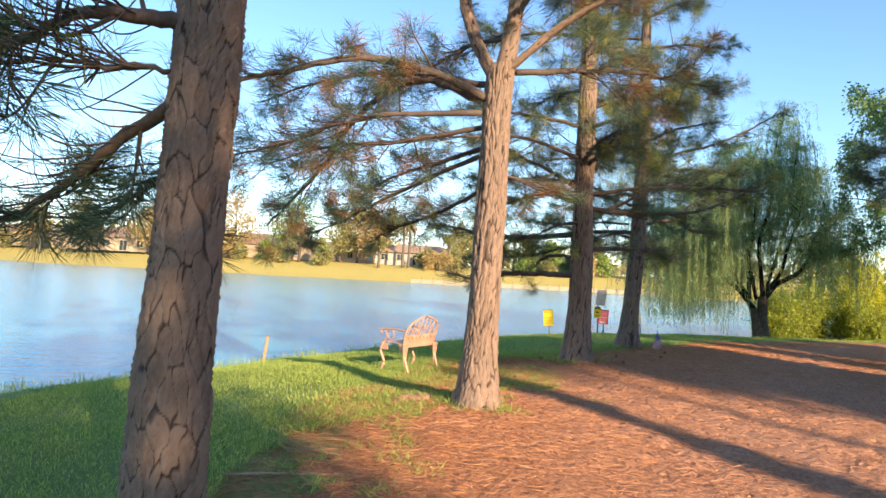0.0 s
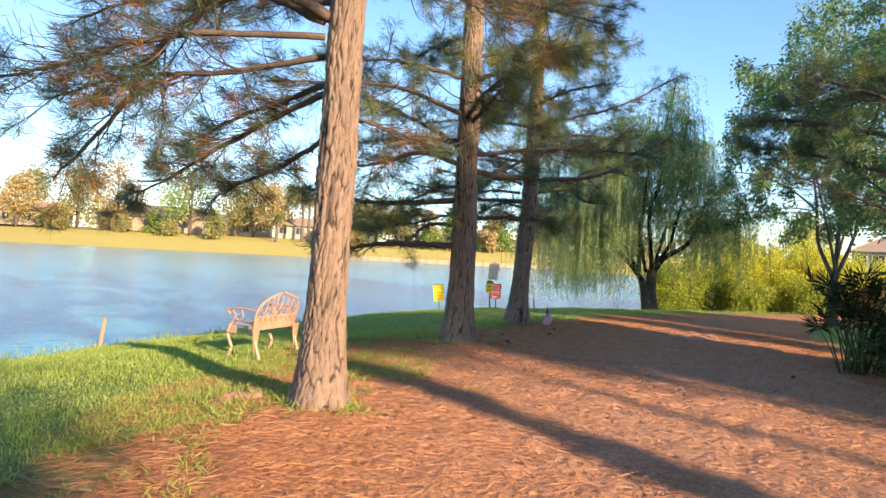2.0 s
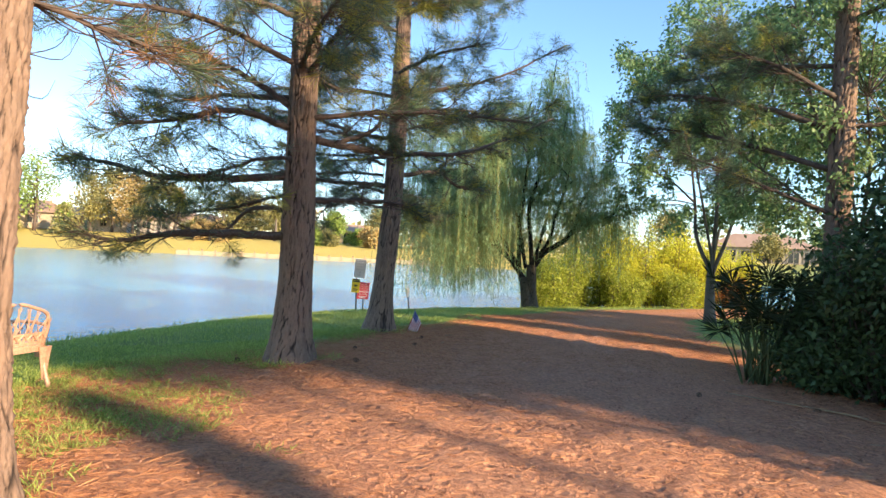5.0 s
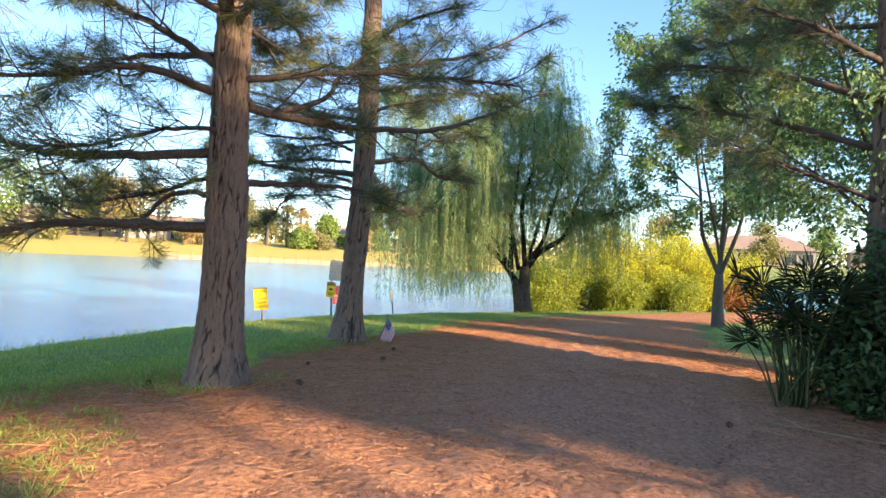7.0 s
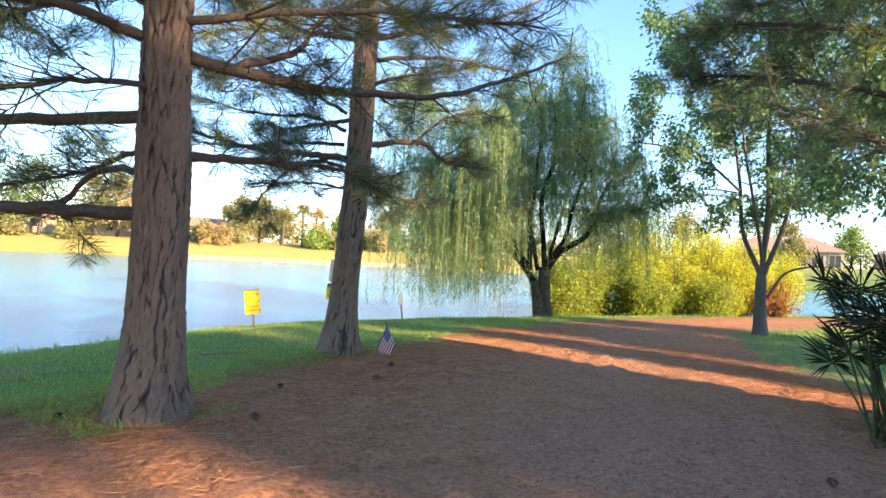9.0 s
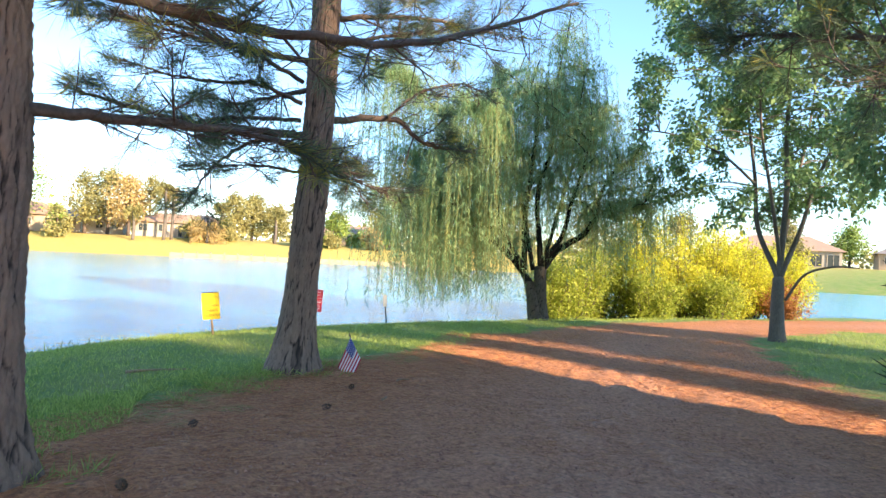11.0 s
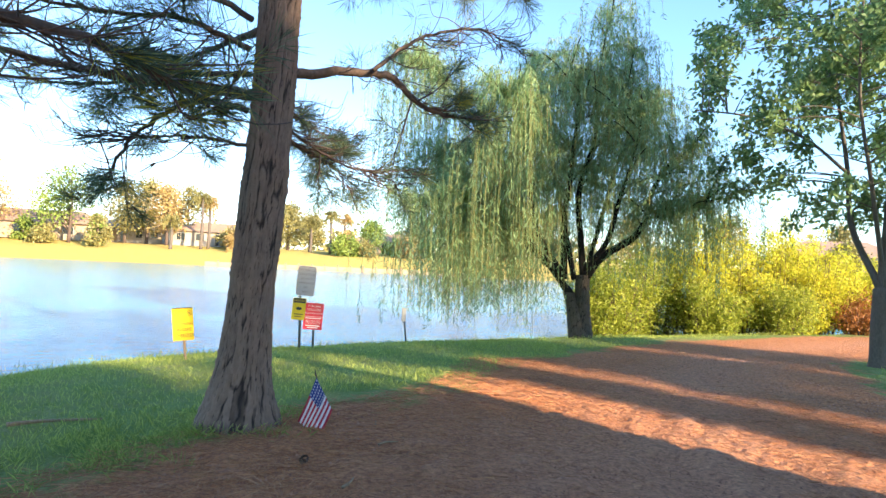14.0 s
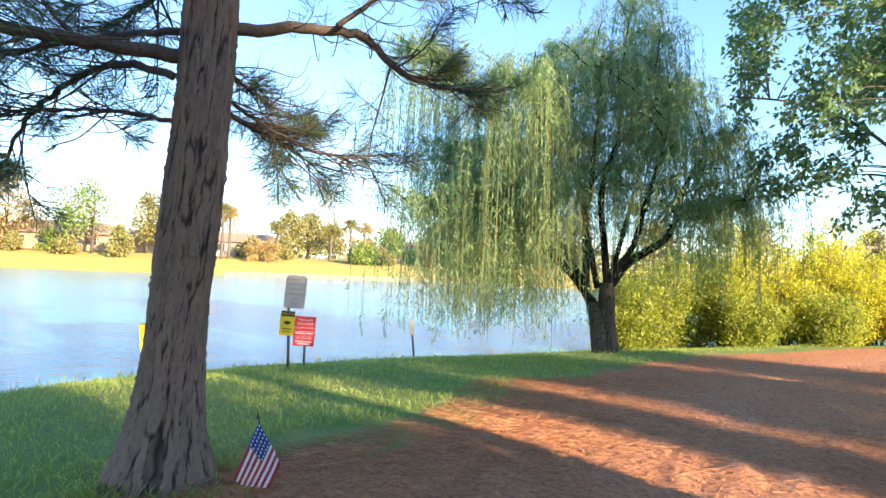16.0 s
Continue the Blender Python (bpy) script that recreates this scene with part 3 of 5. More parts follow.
            s = rng.random(count) * (len(q) - 1.001)
            i = s.astype(int)
            base = q[i] + (q[i + 1] - q[i]) * (s - i)[:, None]
            way = rng.normal(0, 0.7, (count, 3)) + (0, 0, -0.9)
            blades(leaves, base + rng.normal(0, 0.03, (count, 3)), way, rng.uniform(0.08, 0.15, count), 0.018, rng, 0.15)
    tagged(placed("branchwork", wood.mesh("branchwork", WILLOW_BARK, True), tree), kind="stuff")
    tagged(placed("hanging_growth", strands.mesh("hanging_growth", WILLOW_TWIG), tree), kind="stuff")
    placed("crown", leaves.mesh("crown", WILLOW_LEAF), tree, "drooping narrow pale green leaves")


def shrub(at, size, height, seed, label, leaf, stems=16, per=60, leaf_size=(0.09, 0.04), name="shrub", group="", low=0.05):
    """A bush of many stems with leaves in clumps from the ground up."""
    rng = np.random.default_rng(seed)
    x, y, z = at
    tree = thing(name, (x, y, z), label, "shrub", group)
    wood, leaves = Heap(), Heap()
    for _ in range(stems):
        a, r = rng.uniform(0, 2 * math.pi), size * math.sqrt(rng.random())
        h = height * rng.uniform(0.6, 1.05) * (1 - 0.35 * (r / size) ** 2)
        foot = np.array([0.35 * r * math.cos(a), 0.35 * r * math.sin(a), -0.05])
        head = np.array([r * math.cos(a), r * math.sin(a), h])
        q = curve_points([foot, (foot + head) / 2 + rng.normal(0, 0.08, 3), head], 5)
        tube(wood, q, np.linspace(0.016, 0.004, len(q)), 5)
        for k in range(8):
            p = q[rng.integers(1, len(q))] + rng.normal(0, 0.12, 3)
            p[2] = max(p[2], low)
            w = turned((0, 0, 1), rng, 0.7)
            e = p + w * rng.uniform(0.15, 0.4)
            tube(wood, np.array([p, (p + e) / 2, e]), [0.006, 0.005, 0.002], 4, False)
            leaves_at(leaves, [(e, w, p)], rng, per // 8 + 6, 0.12, *leaf_size)
    placed("stem_framework", wood.mesh("stem_framework", TWIG_BARK, True), tree)
    placed("foliage", leaves.mesh("foliage", leaf), tree)
    return tree


# four pines along the path, each with the limbs that show
pine(-0.95, 2.35, [(-0.98, 2.33, -0.1), (-0.97, 2.33, 0.80), (-0.95, 2.34, 1.44), (-0.92, 2.36, 2.39), (-0.87, 2.36, 3.76), (-0.84, 2.36, 6.42)],
     (0.145, 0.135, 0.127, 0.12, 0.11, 0.06),
     [([(-1.00, 2.33, 2.29), (-1.18, 2.26, 2.29), (-1.31, 2.20, 2.26), (-1.46, 2.14, 2.14), (-1.67, 2.05, 1.97)], 0.035, 7, 0.4, 0.2, 0.5),
      ([(-0.99, 2.33, 2.01), (-1.25, 2.43, 1.88), (-1.50, 2.55, 1.72), (-1.82, 2.66, 1.56), (-2.13, 2.74, 1.48)], 0.03, 6, 0.35, 0.15, 0.2),
      ([(-0.99, 2.32, 2.11), (-1.18, 2.17, 2.07), (-1.33, 2.04, 2.04), (-1.52, 1.92, 1.95)], 0.012, 5, 0.3, 0.2, 0.6),
      ([(-0.99, 2.43, 1.82), (-1.29, 2.89, 1.78), (-1.75, 3.34, 1.67), (-2.20, 3.72, 1.56)], 0.025, 6, 0.4, 0.2, 0.2)],
     11, "tall pine with flaky grey-brown bark on the lawn", crown_from=3.0, top=8.5, reach=1.8, flare=0.2, whorls=12, bark=(0.055, 0.19, 0.007, 150, 0.010, 1.3, 0.012))
pine(0.38, 6.25, [(0.40, 6.25, 0.0), (0.41, 6.25, 0.7), (0.43, 6.25, 1.61), (0.46, 6.25, 3.22), (0.49, 6.24, 3.5)],
     (0.165, 0.155, 0.15, 0.14, 0.13),
     [([(0.38, 6.25, 3.15), (-0.18, 6.08, 3.33), (-0.87, 5.93, 3.40), (-1.47, 5.76, 3.20), (-1.92, 5.59, 3.02), (-2.2, 5.5, 2.9)], 0.05, 12, 0.5, 0.15, 0.1),
      ([(0.28, 6.26, 3.15), (-0.36, 6.5, 3.39), (-0.96, 6.73, 3.07), (-1.45, 6.96, 2.41), (-2.04, 7.2, 1.83)], 0.045, 22, 0.7, 0.2, 0.0),
      ([(0.4, 6.3, 2.7), (-0.1, 6.9, 2.6), (-0.7, 7.6, 2.5), (-1.3, 8.3, 2.2)], 0.03, 14, 0.6, 0.2, 0.1),
      ([(0.4, 6.3, 2.9), (-0.5, 6.6, 2.75), (-1.3, 6.8, 2.7), (-2.1, 7.1, 2.5)], 0.03, 14, 0.6, 0.25, 0.05),
      ([(0.42, 6.35, 2.3), (0.0, 7.0, 2.1), (-0.5, 7.7, 1.95), (-1.0, 8.4, 1.75)], 0.025, 12, 0.5, 0.2, 0.2),
      ([(0.35, 6.3, 3.3), (-0.6, 7.0, 3.6), (-1.6, 7.8, 3.7), (-2.6, 8.6, 3.6)], 0.035, 18, 0.7, 0.2, 0.05),
      ([(0.3, 6.2, 3.0), (-0.8, 6.2, 2.9), (-1.7, 6.3, 2.6), (-2.6, 6.5, 2.4)], 0.03, 16, 0.6, 0.25, 0.05),
      ([(0.3, 6.4, 2.6), (-0.6, 7.4, 2.3), (-1.4, 8.4, 2.0), (-2.2, 9.3, 1.8)], 0.028, 16, 0.6, 0.2, 0.1),
      ([(0.5, 6.25, 2.4), (1.0, 6.6, 2.35), (1.5, 7.0, 2.3)], 0.018, 6, 0.35, 0.2, 0.6)],
     12, "pine with a forked trunk in red pine straw, sunlit", crown_from=3.4, top=8.0, reach=2.0, whorls=16, odd_mat=NEEDLE_BROWN, bark=(0.040, 0.36, 0.018, 120, 0.02, 1.0, 0.008),
     flare=0.95, odd_share=0.34,
     stems=[([(0.46, 6.25, 3.2), (0.56, 6.24, 3.82), (0.6, 6.24, 4.5), (0.62, 6.24, 8.0)], 0.11, 0.04),
            ([(0.44, 6.25, 3.3), (0.16, 6.26, 3.86), (0.06, 6.27, 4.4), (0.0, 6.3, 6.0)], 0.075, 0.04),
            ([(0.49, 6.24, 3.4), (0.99, 6.01, 3.81), (1.46, 5.78, 4.06), (2.2, 5.5, 4.4)], 0.06, 0.03)])
pine(2.25, 10.0, [(2.16, 10.0, 0.0), (2.17, 10.0, 0.7), (2.18, 10.0, 1.49), (2.16, 10.0, 2.7), (2.15, 10.0, 5.2), (2.1, 10.0, 9.0)],
     (0.195, 0.18, 0.175, 0.155, 0.13, 0.05),
     [([(2.05, 10.0, 1.46), (1.5, 9.9, 1.46), (0.95, 9.75, 1.43), (0.5, 9.7, 1.34), (0.1, 9.6, 1.4)], 0.048, 7, 0.5, 0.35, 0.55),
      ([(2.05, 10.0, 2.1), (1.26, 10.15, 2.03), (0.73, 10.3, 2.03), (0.2, 10.5, 2.15), (-0.3, 10.7, 2.2)], 0.045, 12, 0.6, 0.3, 0.3),
      ([(2.05, 10.0, 2.62), (1.48, 9.75, 2.7), (0.96, 9.49, 2.5), (0.5, 9.2, 2.35)], 0.04, 12, 0.6, 0.3, 0.1),
      ([(2.05, 10.0, 2.85), (1.64, 10.16, 3.12), (1.0, 10.4, 3.45), (0.4, 10.6, 3.7)], 0.04, 12, 0.6, 0.3, 0.0),
      ([(2.3, 10.0, 2.53), (2.84, 10.22, 2.51), (3.46, 10.44, 2.54), (4.28, 10.67, 2.67), (5.0, 10.9, 2.97), (5.8, 11.14, 3.38)], 0.045, 12, 0.5, 0.15, 0.6),
      ([(2.5, 10.08, 2.5), (3.0, 10.3, 2.75), (3.15, 10.35, 3.0), (3.5, 10.4, 3.35)], 0.032, 10, 0.5, 0.3, 0.2),
      ([(2.1, 9.95, 2.3), (1.7, 9.6, 2.2), (1.3, 9.3, 2.0), (0.9, 9.1, 1.9)], 0.022, 11, 0.5, 0.2, 0.3),
      ([(2.1, 10.1, 1.95), (1.6, 10.7, 1.8), (1.0, 11.2, 1.7), (0.4, 11.6, 1.7)], 0.022, 11, 0.5, 0.2, 0.4),
      ([(2.3, 10.0, 1.86), (2.75, 10.3, 1.92), (3.4, 10.6, 1.95), (3.9, 10.9, 1.8)], 0.035, 8, 0.45, 0.3, 0.35),
      ([(2.1, 10.0, 3.3), (1.2, 9.6, 3.5), (0.3, 9.2, 3.4), (-0.5, 9.0, 3.3)], 0.035, 18, 0.7, 0.2, 0.05),
      ([(2.2, 10.1, 3.3), (2.5, 10.9, 3.4), (2.9, 11.8, 3.5)], 0.035, 12, 0.6, 0.2, 0.0),
      ([(2.2, 9.9, 3.2), (2.4, 9.2, 3.5), (2.6, 8.5, 3.7)], 0.035, 13, 0.55, 0.3, 0.0),
      ([(2.2, 9.9, 3.8), (2.9, 9.5, 4.0), (3.5, 9.2, 4.1)], 0.035, 13, 0.55, 0.3, 0.0),
      ([(2.1, 9.9, 1.75), (1.7, 10.4, 1.75), (1.45, 10.6, 1.5), (1.5, 10.7, 1.4)], 0.03, 4, 0.4, 0.3, 0.9)],
     13, "stout pine with deep red-brown bark beside the path", crown_from=2.6, top=9.0, reach=2.2, whorls=22, bark=(0.042, 0.55, 0.026, 120, 0.02, 1.0, 0.010), flare=0.85, odd_share=0.3)
pine(3.95, 13.2, [(3.88, 13.2, -0.05), (3.93, 13.2, 0.8), (4.0, 13.2, 1.85), (4.04, 13.2, 3.03), (4.05, 13.2, 5.4), (3.95, 13.2, 9.0)],
     (0.172, 0.16, 0.158, 0.15, 0.12, 0.05),
     [([(4.1, 13.2, 2.6), (4.55, 13.31, 2.71), (4.92, 13.41, 2.74), (5.16, 13.5, 2.59), (5.45, 13.6, 2.53), (5.8, 13.7, 2.56)], 0.042, 7, 0.5, 0.55, 0.0),
      ([(4.76, 13.24, 2.73), (5.05, 13.36, 3.01), (5.43, 13.48, 3.22), (5.8, 13.6, 3.29), (6.15, 13.72, 3.21)], 0.018, 6, 0.3, 0.3, 0.75),
      ([(3.9, 13.2, 2.43), (3.45, 13.05, 2.41), (3.15, 12.91, 2.39), (2.85, 12.77, 2.38), (2.4, 12.6, 2.42), (1.9, 12.4, 2.5)], 0.045, 11, 0.5, 0.2, 0.4),
      ([(3.86, 13.2, 2.31), (3.51, 13.33, 2.38), (3.1, 13.45, 2.15), (2.9, 13.6, 1.9), (2.7, 13.8, 1.6)], 0.025, 9, 0.5, 0.2, 0.45),
      ([(4.0, 13.2, 3.9), (4.93, 13.17, 4.18), (5.82, 13.16, 4.48), (7.02, 13.09, 5.18)], 0.04, 11, 0.5, 0.2, 0.55),
      ([(3.9, 13.2, 3.2), (3.3, 13.4, 3.3), (2.6, 13.6, 3.5), (1.9, 13.8, 3.6)], 0.035, 11, 0.6, 0.25, 0.2),
      ([(3.9, 13.2, 2.9), (3.5, 13.8, 2.9), (3.1, 14.4, 2.9)], 0.03, 11, 0.6, 0.25, 0.2),
      ([(4.0, 13.3, 2.2), (4.4, 13.7, 2.1), (4.8, 14.1, 1.9)], 0.02, 8, 0.45, 0.25, 0.3),
      ([(4.0, 13.2, 3.3), (4.6, 13.0, 3.5), (5.2, 12.9, 3.6)], 0.03, 9, 0.5, 0.25, 0.4),
      ([(4.05, 13.3, 2.3), (4.4, 13.5, 2.1), (4.75, 13.7, 2.02), (5.2, 13.9, 2.08)], 0.014, 8, 0.4, 0.2, 0.45),
      ([(4.0, 13.3, 2.5), (4.3, 13.9, 2.4), (4.7, 14.5, 2.35)], 0.018, 9, 0.45, 0.2, 0.3),
      ([(3.85, 13.2, 2.75), (3.4, 13.0, 2.85), (2.8, 12.9, 2.8), (2.2, 12.9, 2.9)], 0.025, 13, 0.5, 0.15, 0.65),
      ([(3.85, 13.3, 2.6), (3.3, 13.7, 2.65), (2.6, 14.1, 2.6), (1.8, 14.4, 2.65)], 0.025, 13, 0.55, 0.2, 0.65),
      ([(3.85, 13.2, 2.98), (3.3, 12.8, 3.1), (2.6, 12.5, 3.1), (2.0, 12.3, 3.2)], 0.025, 13, 0.5, 0.15, 0.55),
      ([(3.9, 13.2, 2.05), (3.5, 13.3, 2.1), (3.1, 13.3, 2.07), (2.75, 13.3, 2.05)], 0.016, 7, 0.4, 0.2, 0.75)],
     14, "slender pine with dark bark beside a small flag", crown_from=3.5, top=9.5, reach=2.0, whorls=18, bark=(0.030, 0.5, 0.015, 130, 0.02, 1.0, 0.008), flare=1.15, odd_share=0.15)
pine(8.9, 9.1, [(8.85, 9.1, -0.2), (8.87, 9.1, 1.5), (8.9, 9.1, 4.0), (8.9, 9.1, 10.0)], (0.17, 0.15, 0.14, 0.05),
     [([(8.8, 9.1, 3.2), (8.2, 9.9, 3.6), (7.7, 10.7, 3.85), (7.4, 11.2, 3.9)], 0.045, 18, 0.7, 0.3, 0.1),
      ([(8.8, 9.2, 2.7), (8.25, 10.2, 3.15), (7.9, 11.0, 3.4), (7.6, 11.7, 3.55)], 0.04, 18, 0.7, 0.35, 0.1),
      ([(8.8, 9.1, 3.6), (8.0, 9.4, 4.0), (7.2, 9.8, 4.3)], 0.04, 18, 0.7, 0.3, 0.0),
      ([(8.8, 9.1, 2.1), (8.0, 9.6, 2.5), (7.3, 10.2, 2.9)], 0.03, 12, 0.6, 0.4, 0.3)],
     15, "dark pine standing among evergreen shrubs", crown_from=3.2, top=9.5, reach=2.2, whorls=10)
willow((10.4, 20.9, -0.1), 21)
lacy_tree([(13.5, 16.4, gz(13.5, 16.4) - 0.1), (13.48, 16.42, 0.5), (13.48, 16.42, 1.16)], 0.15,
          [([(13.45, 16.45, 1.26), (13.26, 16.77, 2.14), (13.25, 16.89, 3.16), (13.16, 17.09, 4.73), (13.07, 17.28, 6.98)], 0.070),
           ([(13.49, 16.41, 1.36), (13.48, 16.31, 2.82), (13.40, 16.29, 4.26), (13.42, 16.16, 5.97), (13.31, 16.17, 7.41)], 0.075),
           ([(13.52, 16.38, 1.26), (13.80, 16.24, 2.15), (14.07, 16.11, 3.23), (14.50, 15.77, 4.55), (14.84, 15.51, 5.95)], 0.065),
           ([(13.15, 16.78, 3.04), (12.49, 17.06, 3.63), (11.68, 17.41, 3.97), (10.87, 17.69, 4.05)], 0.030),
           ([(13.57, 16.32, 0.73), (13.69, 16.02, 1.24), (13.90, 15.60, 1.42), (14.08, 15.20, 1.42)], 0.030),
           ([(13.49, 16.41, 1.46), (12.90, 16.12, 2.75), (12.30, 15.83, 4.04), (11.84, 15.40, 5.43)], 0.050),
           ([(13.49, 16.41, 1.46), (14.07, 16.71, 2.80), (14.69, 16.96, 4.35), (15.26, 17.26, 6.24)], 0.050)],
          (13.6, 16.5, 5.2), (3.0, 3.0, 3.7), 22, "broadleaf tree with a low fork beside the path", TREE_LEAF, 340, 28, (0.12, 0.06), 1.95)
# a second tree over the shrubs, its crown mixing with the pine's
lacy_tree([(10.35, 9.85, gz(10.3, 9.8) - 0.1), (10.3, 9.85, 1.0), (10.25, 9.85, 1.9)], 0.09,
          [([(10.25, 9.85, 1.8), (9.95, 10.1, 2.9), (9.75, 10.4, 4.2), (9.6, 10.6, 5.6)], 0.05), ([(10.25, 9.85, 1.9), (10.4, 9.5, 3.1), (10.6, 9.3, 4.6), (10.7, 9.2, 6.2)], 0.05),
           ([(10.25, 9.85, 1.7), (9.8, 10.5, 2.5), (9.4, 11.3, 3.2)], 0.035), ([(10.25, 9.85, 1.9), (9.8, 9.4, 2.8), (9.3, 9.1, 3.7)], 0.035), ([(10.25, 9.85, 1.8), (10.8, 10.5, 2.8), (11.2, 11.3, 3.9)], 0.035)],
          (10.1, 10.1, 4.1), (2.1, 2.1, 2.8), 23, "slim broadleaf tree rising out of dark shrubs", TREE_LEAF, 240, 30, (0.085, 0.045), 1.9)
# unseen trees added behind the walker, sized to throw the path's shadow bands
for k, (sx, sy, clear, r, h) in enumerate([(4.2, -6.5, 2.4, 2.3, 7.5), (10.3, -2.4, 4.5, 0.75, 6.9), (11.5, -7.3, 7.0, 1.2, 8.9), (8.85, -5.7, 2.6, 0.05, 5.5), (10.25, 1.0, 2.0, 1.2, 8.0), (11.5, -1.2, 2.0, 1.3, 8.0),
                                           (1.0, -8.0, 2.0, 2.3, 7.5), (14.5, 2.5, 1.6, 0.36, 6.5), (16.65, 2.5, 1.8, 0.75, 7.0), (17.3, 4.2, 2.2, 1.1, 6.5), (18.6, 6.9, 1.2, 1.2, 6.5)]):
    rng = np.random.default_rng(90 + k)
    tree = thing("shade_tree", (0, 0, 0), "unseen leafy tree added behind the walker to cast shade on the path", "tree", "shade trees behind the path")
    z0 = gz(sx, sy)
    wood, crown = Heap(), Heap()
    tube(wood, curve_points([(sx, sy, z0 - 0.1), (sx + 0.05, sy, z0 + h * 0.4), (sx, sy, z0 + h * 0.9)], 6), np.linspace(0.17, 0.04, 13), 10)
    for m in range(46):
        a, q = rng.uniform(0, 2 * math.pi), rng.random()
        z = z0 + clear + (h - clear) * q
        w = r * (0.55 + 0.9 * q * (1 - q) * 2) * rng.uniform(0.5, 1.0)
        tip = np.array([sx + w * math.cos(a), sy + w * math.sin(a), z])
        root = np.array([sx, sy, z - 0.5 * w])
        tube(wood, curve_points([root, (root + tip) / 2 + (0, 0, 0.08), tip], 3), np.linspace(0.03, 0.008, 7), 5)
        leaves_at(crown, [(tip, (0, 0, 1), root)], rng, 190, min(0.38, 0.05 + 0.4 * r), 0.19, 0.11)
    placed("trunk", wood.mesh("trunk", GREY_BARK, True), tree)
    placed("crown", crown.mesh("crown", TREE_LEAF), tree)

# dark evergreen shrubs on the shaded side of the path
for k, (sx, sy, r, h) in enumerate([(8.6, 7.3, 0.85, 3.3), (8.0, 6.8, 0.8, 2.7), (8.8, 6.6, 1.1, 3.4), (8.2, 5.6, 0.9, 2.6), (8.6, 4.4, 1.1, 3.0), (8.8, 3.0, 1.2, 2.8),
                                    (9.2, 1.4, 1.1, 2.6), (8.4, 7.9, 0.75, 2.5), (8.25, 8.6, 0.4, 1.3), (9.2, 6.9, 0.7, 3.2)]):
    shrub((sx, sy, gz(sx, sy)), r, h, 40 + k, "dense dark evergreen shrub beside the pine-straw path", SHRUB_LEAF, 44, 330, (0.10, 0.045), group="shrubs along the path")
# sunlit thicket beyond the willow
for k, (sx, sy, r, h) in enumerate([(13.2, 24.0, 1.2, 2.4), (14.6, 24.3, 1.2, 2.7), (15.8, 24.1, 0.9, 4.0), (16.6, 24.6, 0.7, 2.6), (17.4, 24.2, 1.1, 3.1), (18.4, 24.1, 0.8, 3.7), (19.1, 23.9, 0.8, 2.6), (20.0, 24.0, 1.0, 3.3),
                                    (21.4, 23.9, 1.1, 2.3), (12.3, 23.4, 0.9, 1.7), (15.4, 23.2, 0.9, 1.4), (17.9, 23.2, 0.9, 1.3), (30.5, 22.5, 1.3, 2.0), (33.0, 22.0, 1.4, 2.4)]):
    shrub((sx, sy, gz(sx, sy)), r, h, 60 + k, "sunlit yellow-green waterside bush", LIME_LEAF if sx < 14.8 or sy < 23.3 else YELLOW_LEAF, 36, 310, (0.115, 0.036), "lakeside_bush", "bushes on the shore")
shrub((20.6, 23.1, gz(20.6, 23.1)), 0.6, 0.9, 79, "low bush with reddish leaves at the water", RED_LEAF, 18, 150, (0.12, 0.04), "reddish_bush")


# ---- things by the water ----
def plain(name, colour, rough=0.6, metal=0.0, wear=0.12):
    return two_scale(name, tuple(max(0.0, v * (1 - wear)) for v in colour), tuple(min(1.0, v * (1 + wear)) for v in colour), 6, 90, rough, 0.08, 0.002, metal)


SIGN_YELLOW = plain("yellow_sign_paint", (0.80, 0.55, 0.01), 0.4)
SIGN_WHITE = plain("white_sign_paint", (0.40, 0.385, 0.37), 0.4)
SIGN_RED = plain("red_sign_paint", (0.62, 0.03, 0.05), 0.4)
SIGN_INK = plain("dark_sign_ink", (0.03, 0.03, 0.03), 0.5)
INK_GREY = plain("faded_grey_ink", (0.22, 0.2, 0.19), 0.5)
INK_WHITE = plain("white_sign_ink", (0.75, 0.72, 0.70), 0.5)
INK_BROWN = plain("brown_sign_ink", (0.22, 0.12, 0.03), 0.5)
POST_STEEL = plain("green_grey_post_steel", (0.10, 0.11, 0.10), 0.5, 0.6)
POST_WOOD = two_scale("weathered_wood", (0.20, 0.13, 0.07), (0.48, 0.33, 0.19), 8, 70, stretch=(1, 1, 0.2))
BENCH_METAL = two_scale("worn_bronze_paint", (0.30, 0.16, 0.10), (0.66, 0.41, 0.28), 5, 60, 0.45, 0.2, 0.002, 0.1)
FLAG_RED, FLAG_WHITE, FLAG_BLUE = plain("flag_red", (0.42, 0.03, 0.05), 0.8), plain("flag_white", (0.75, 0.72, 0.72), 0.8), plain("flag_blue", (0.03, 0.05, 0.22), 0.8)


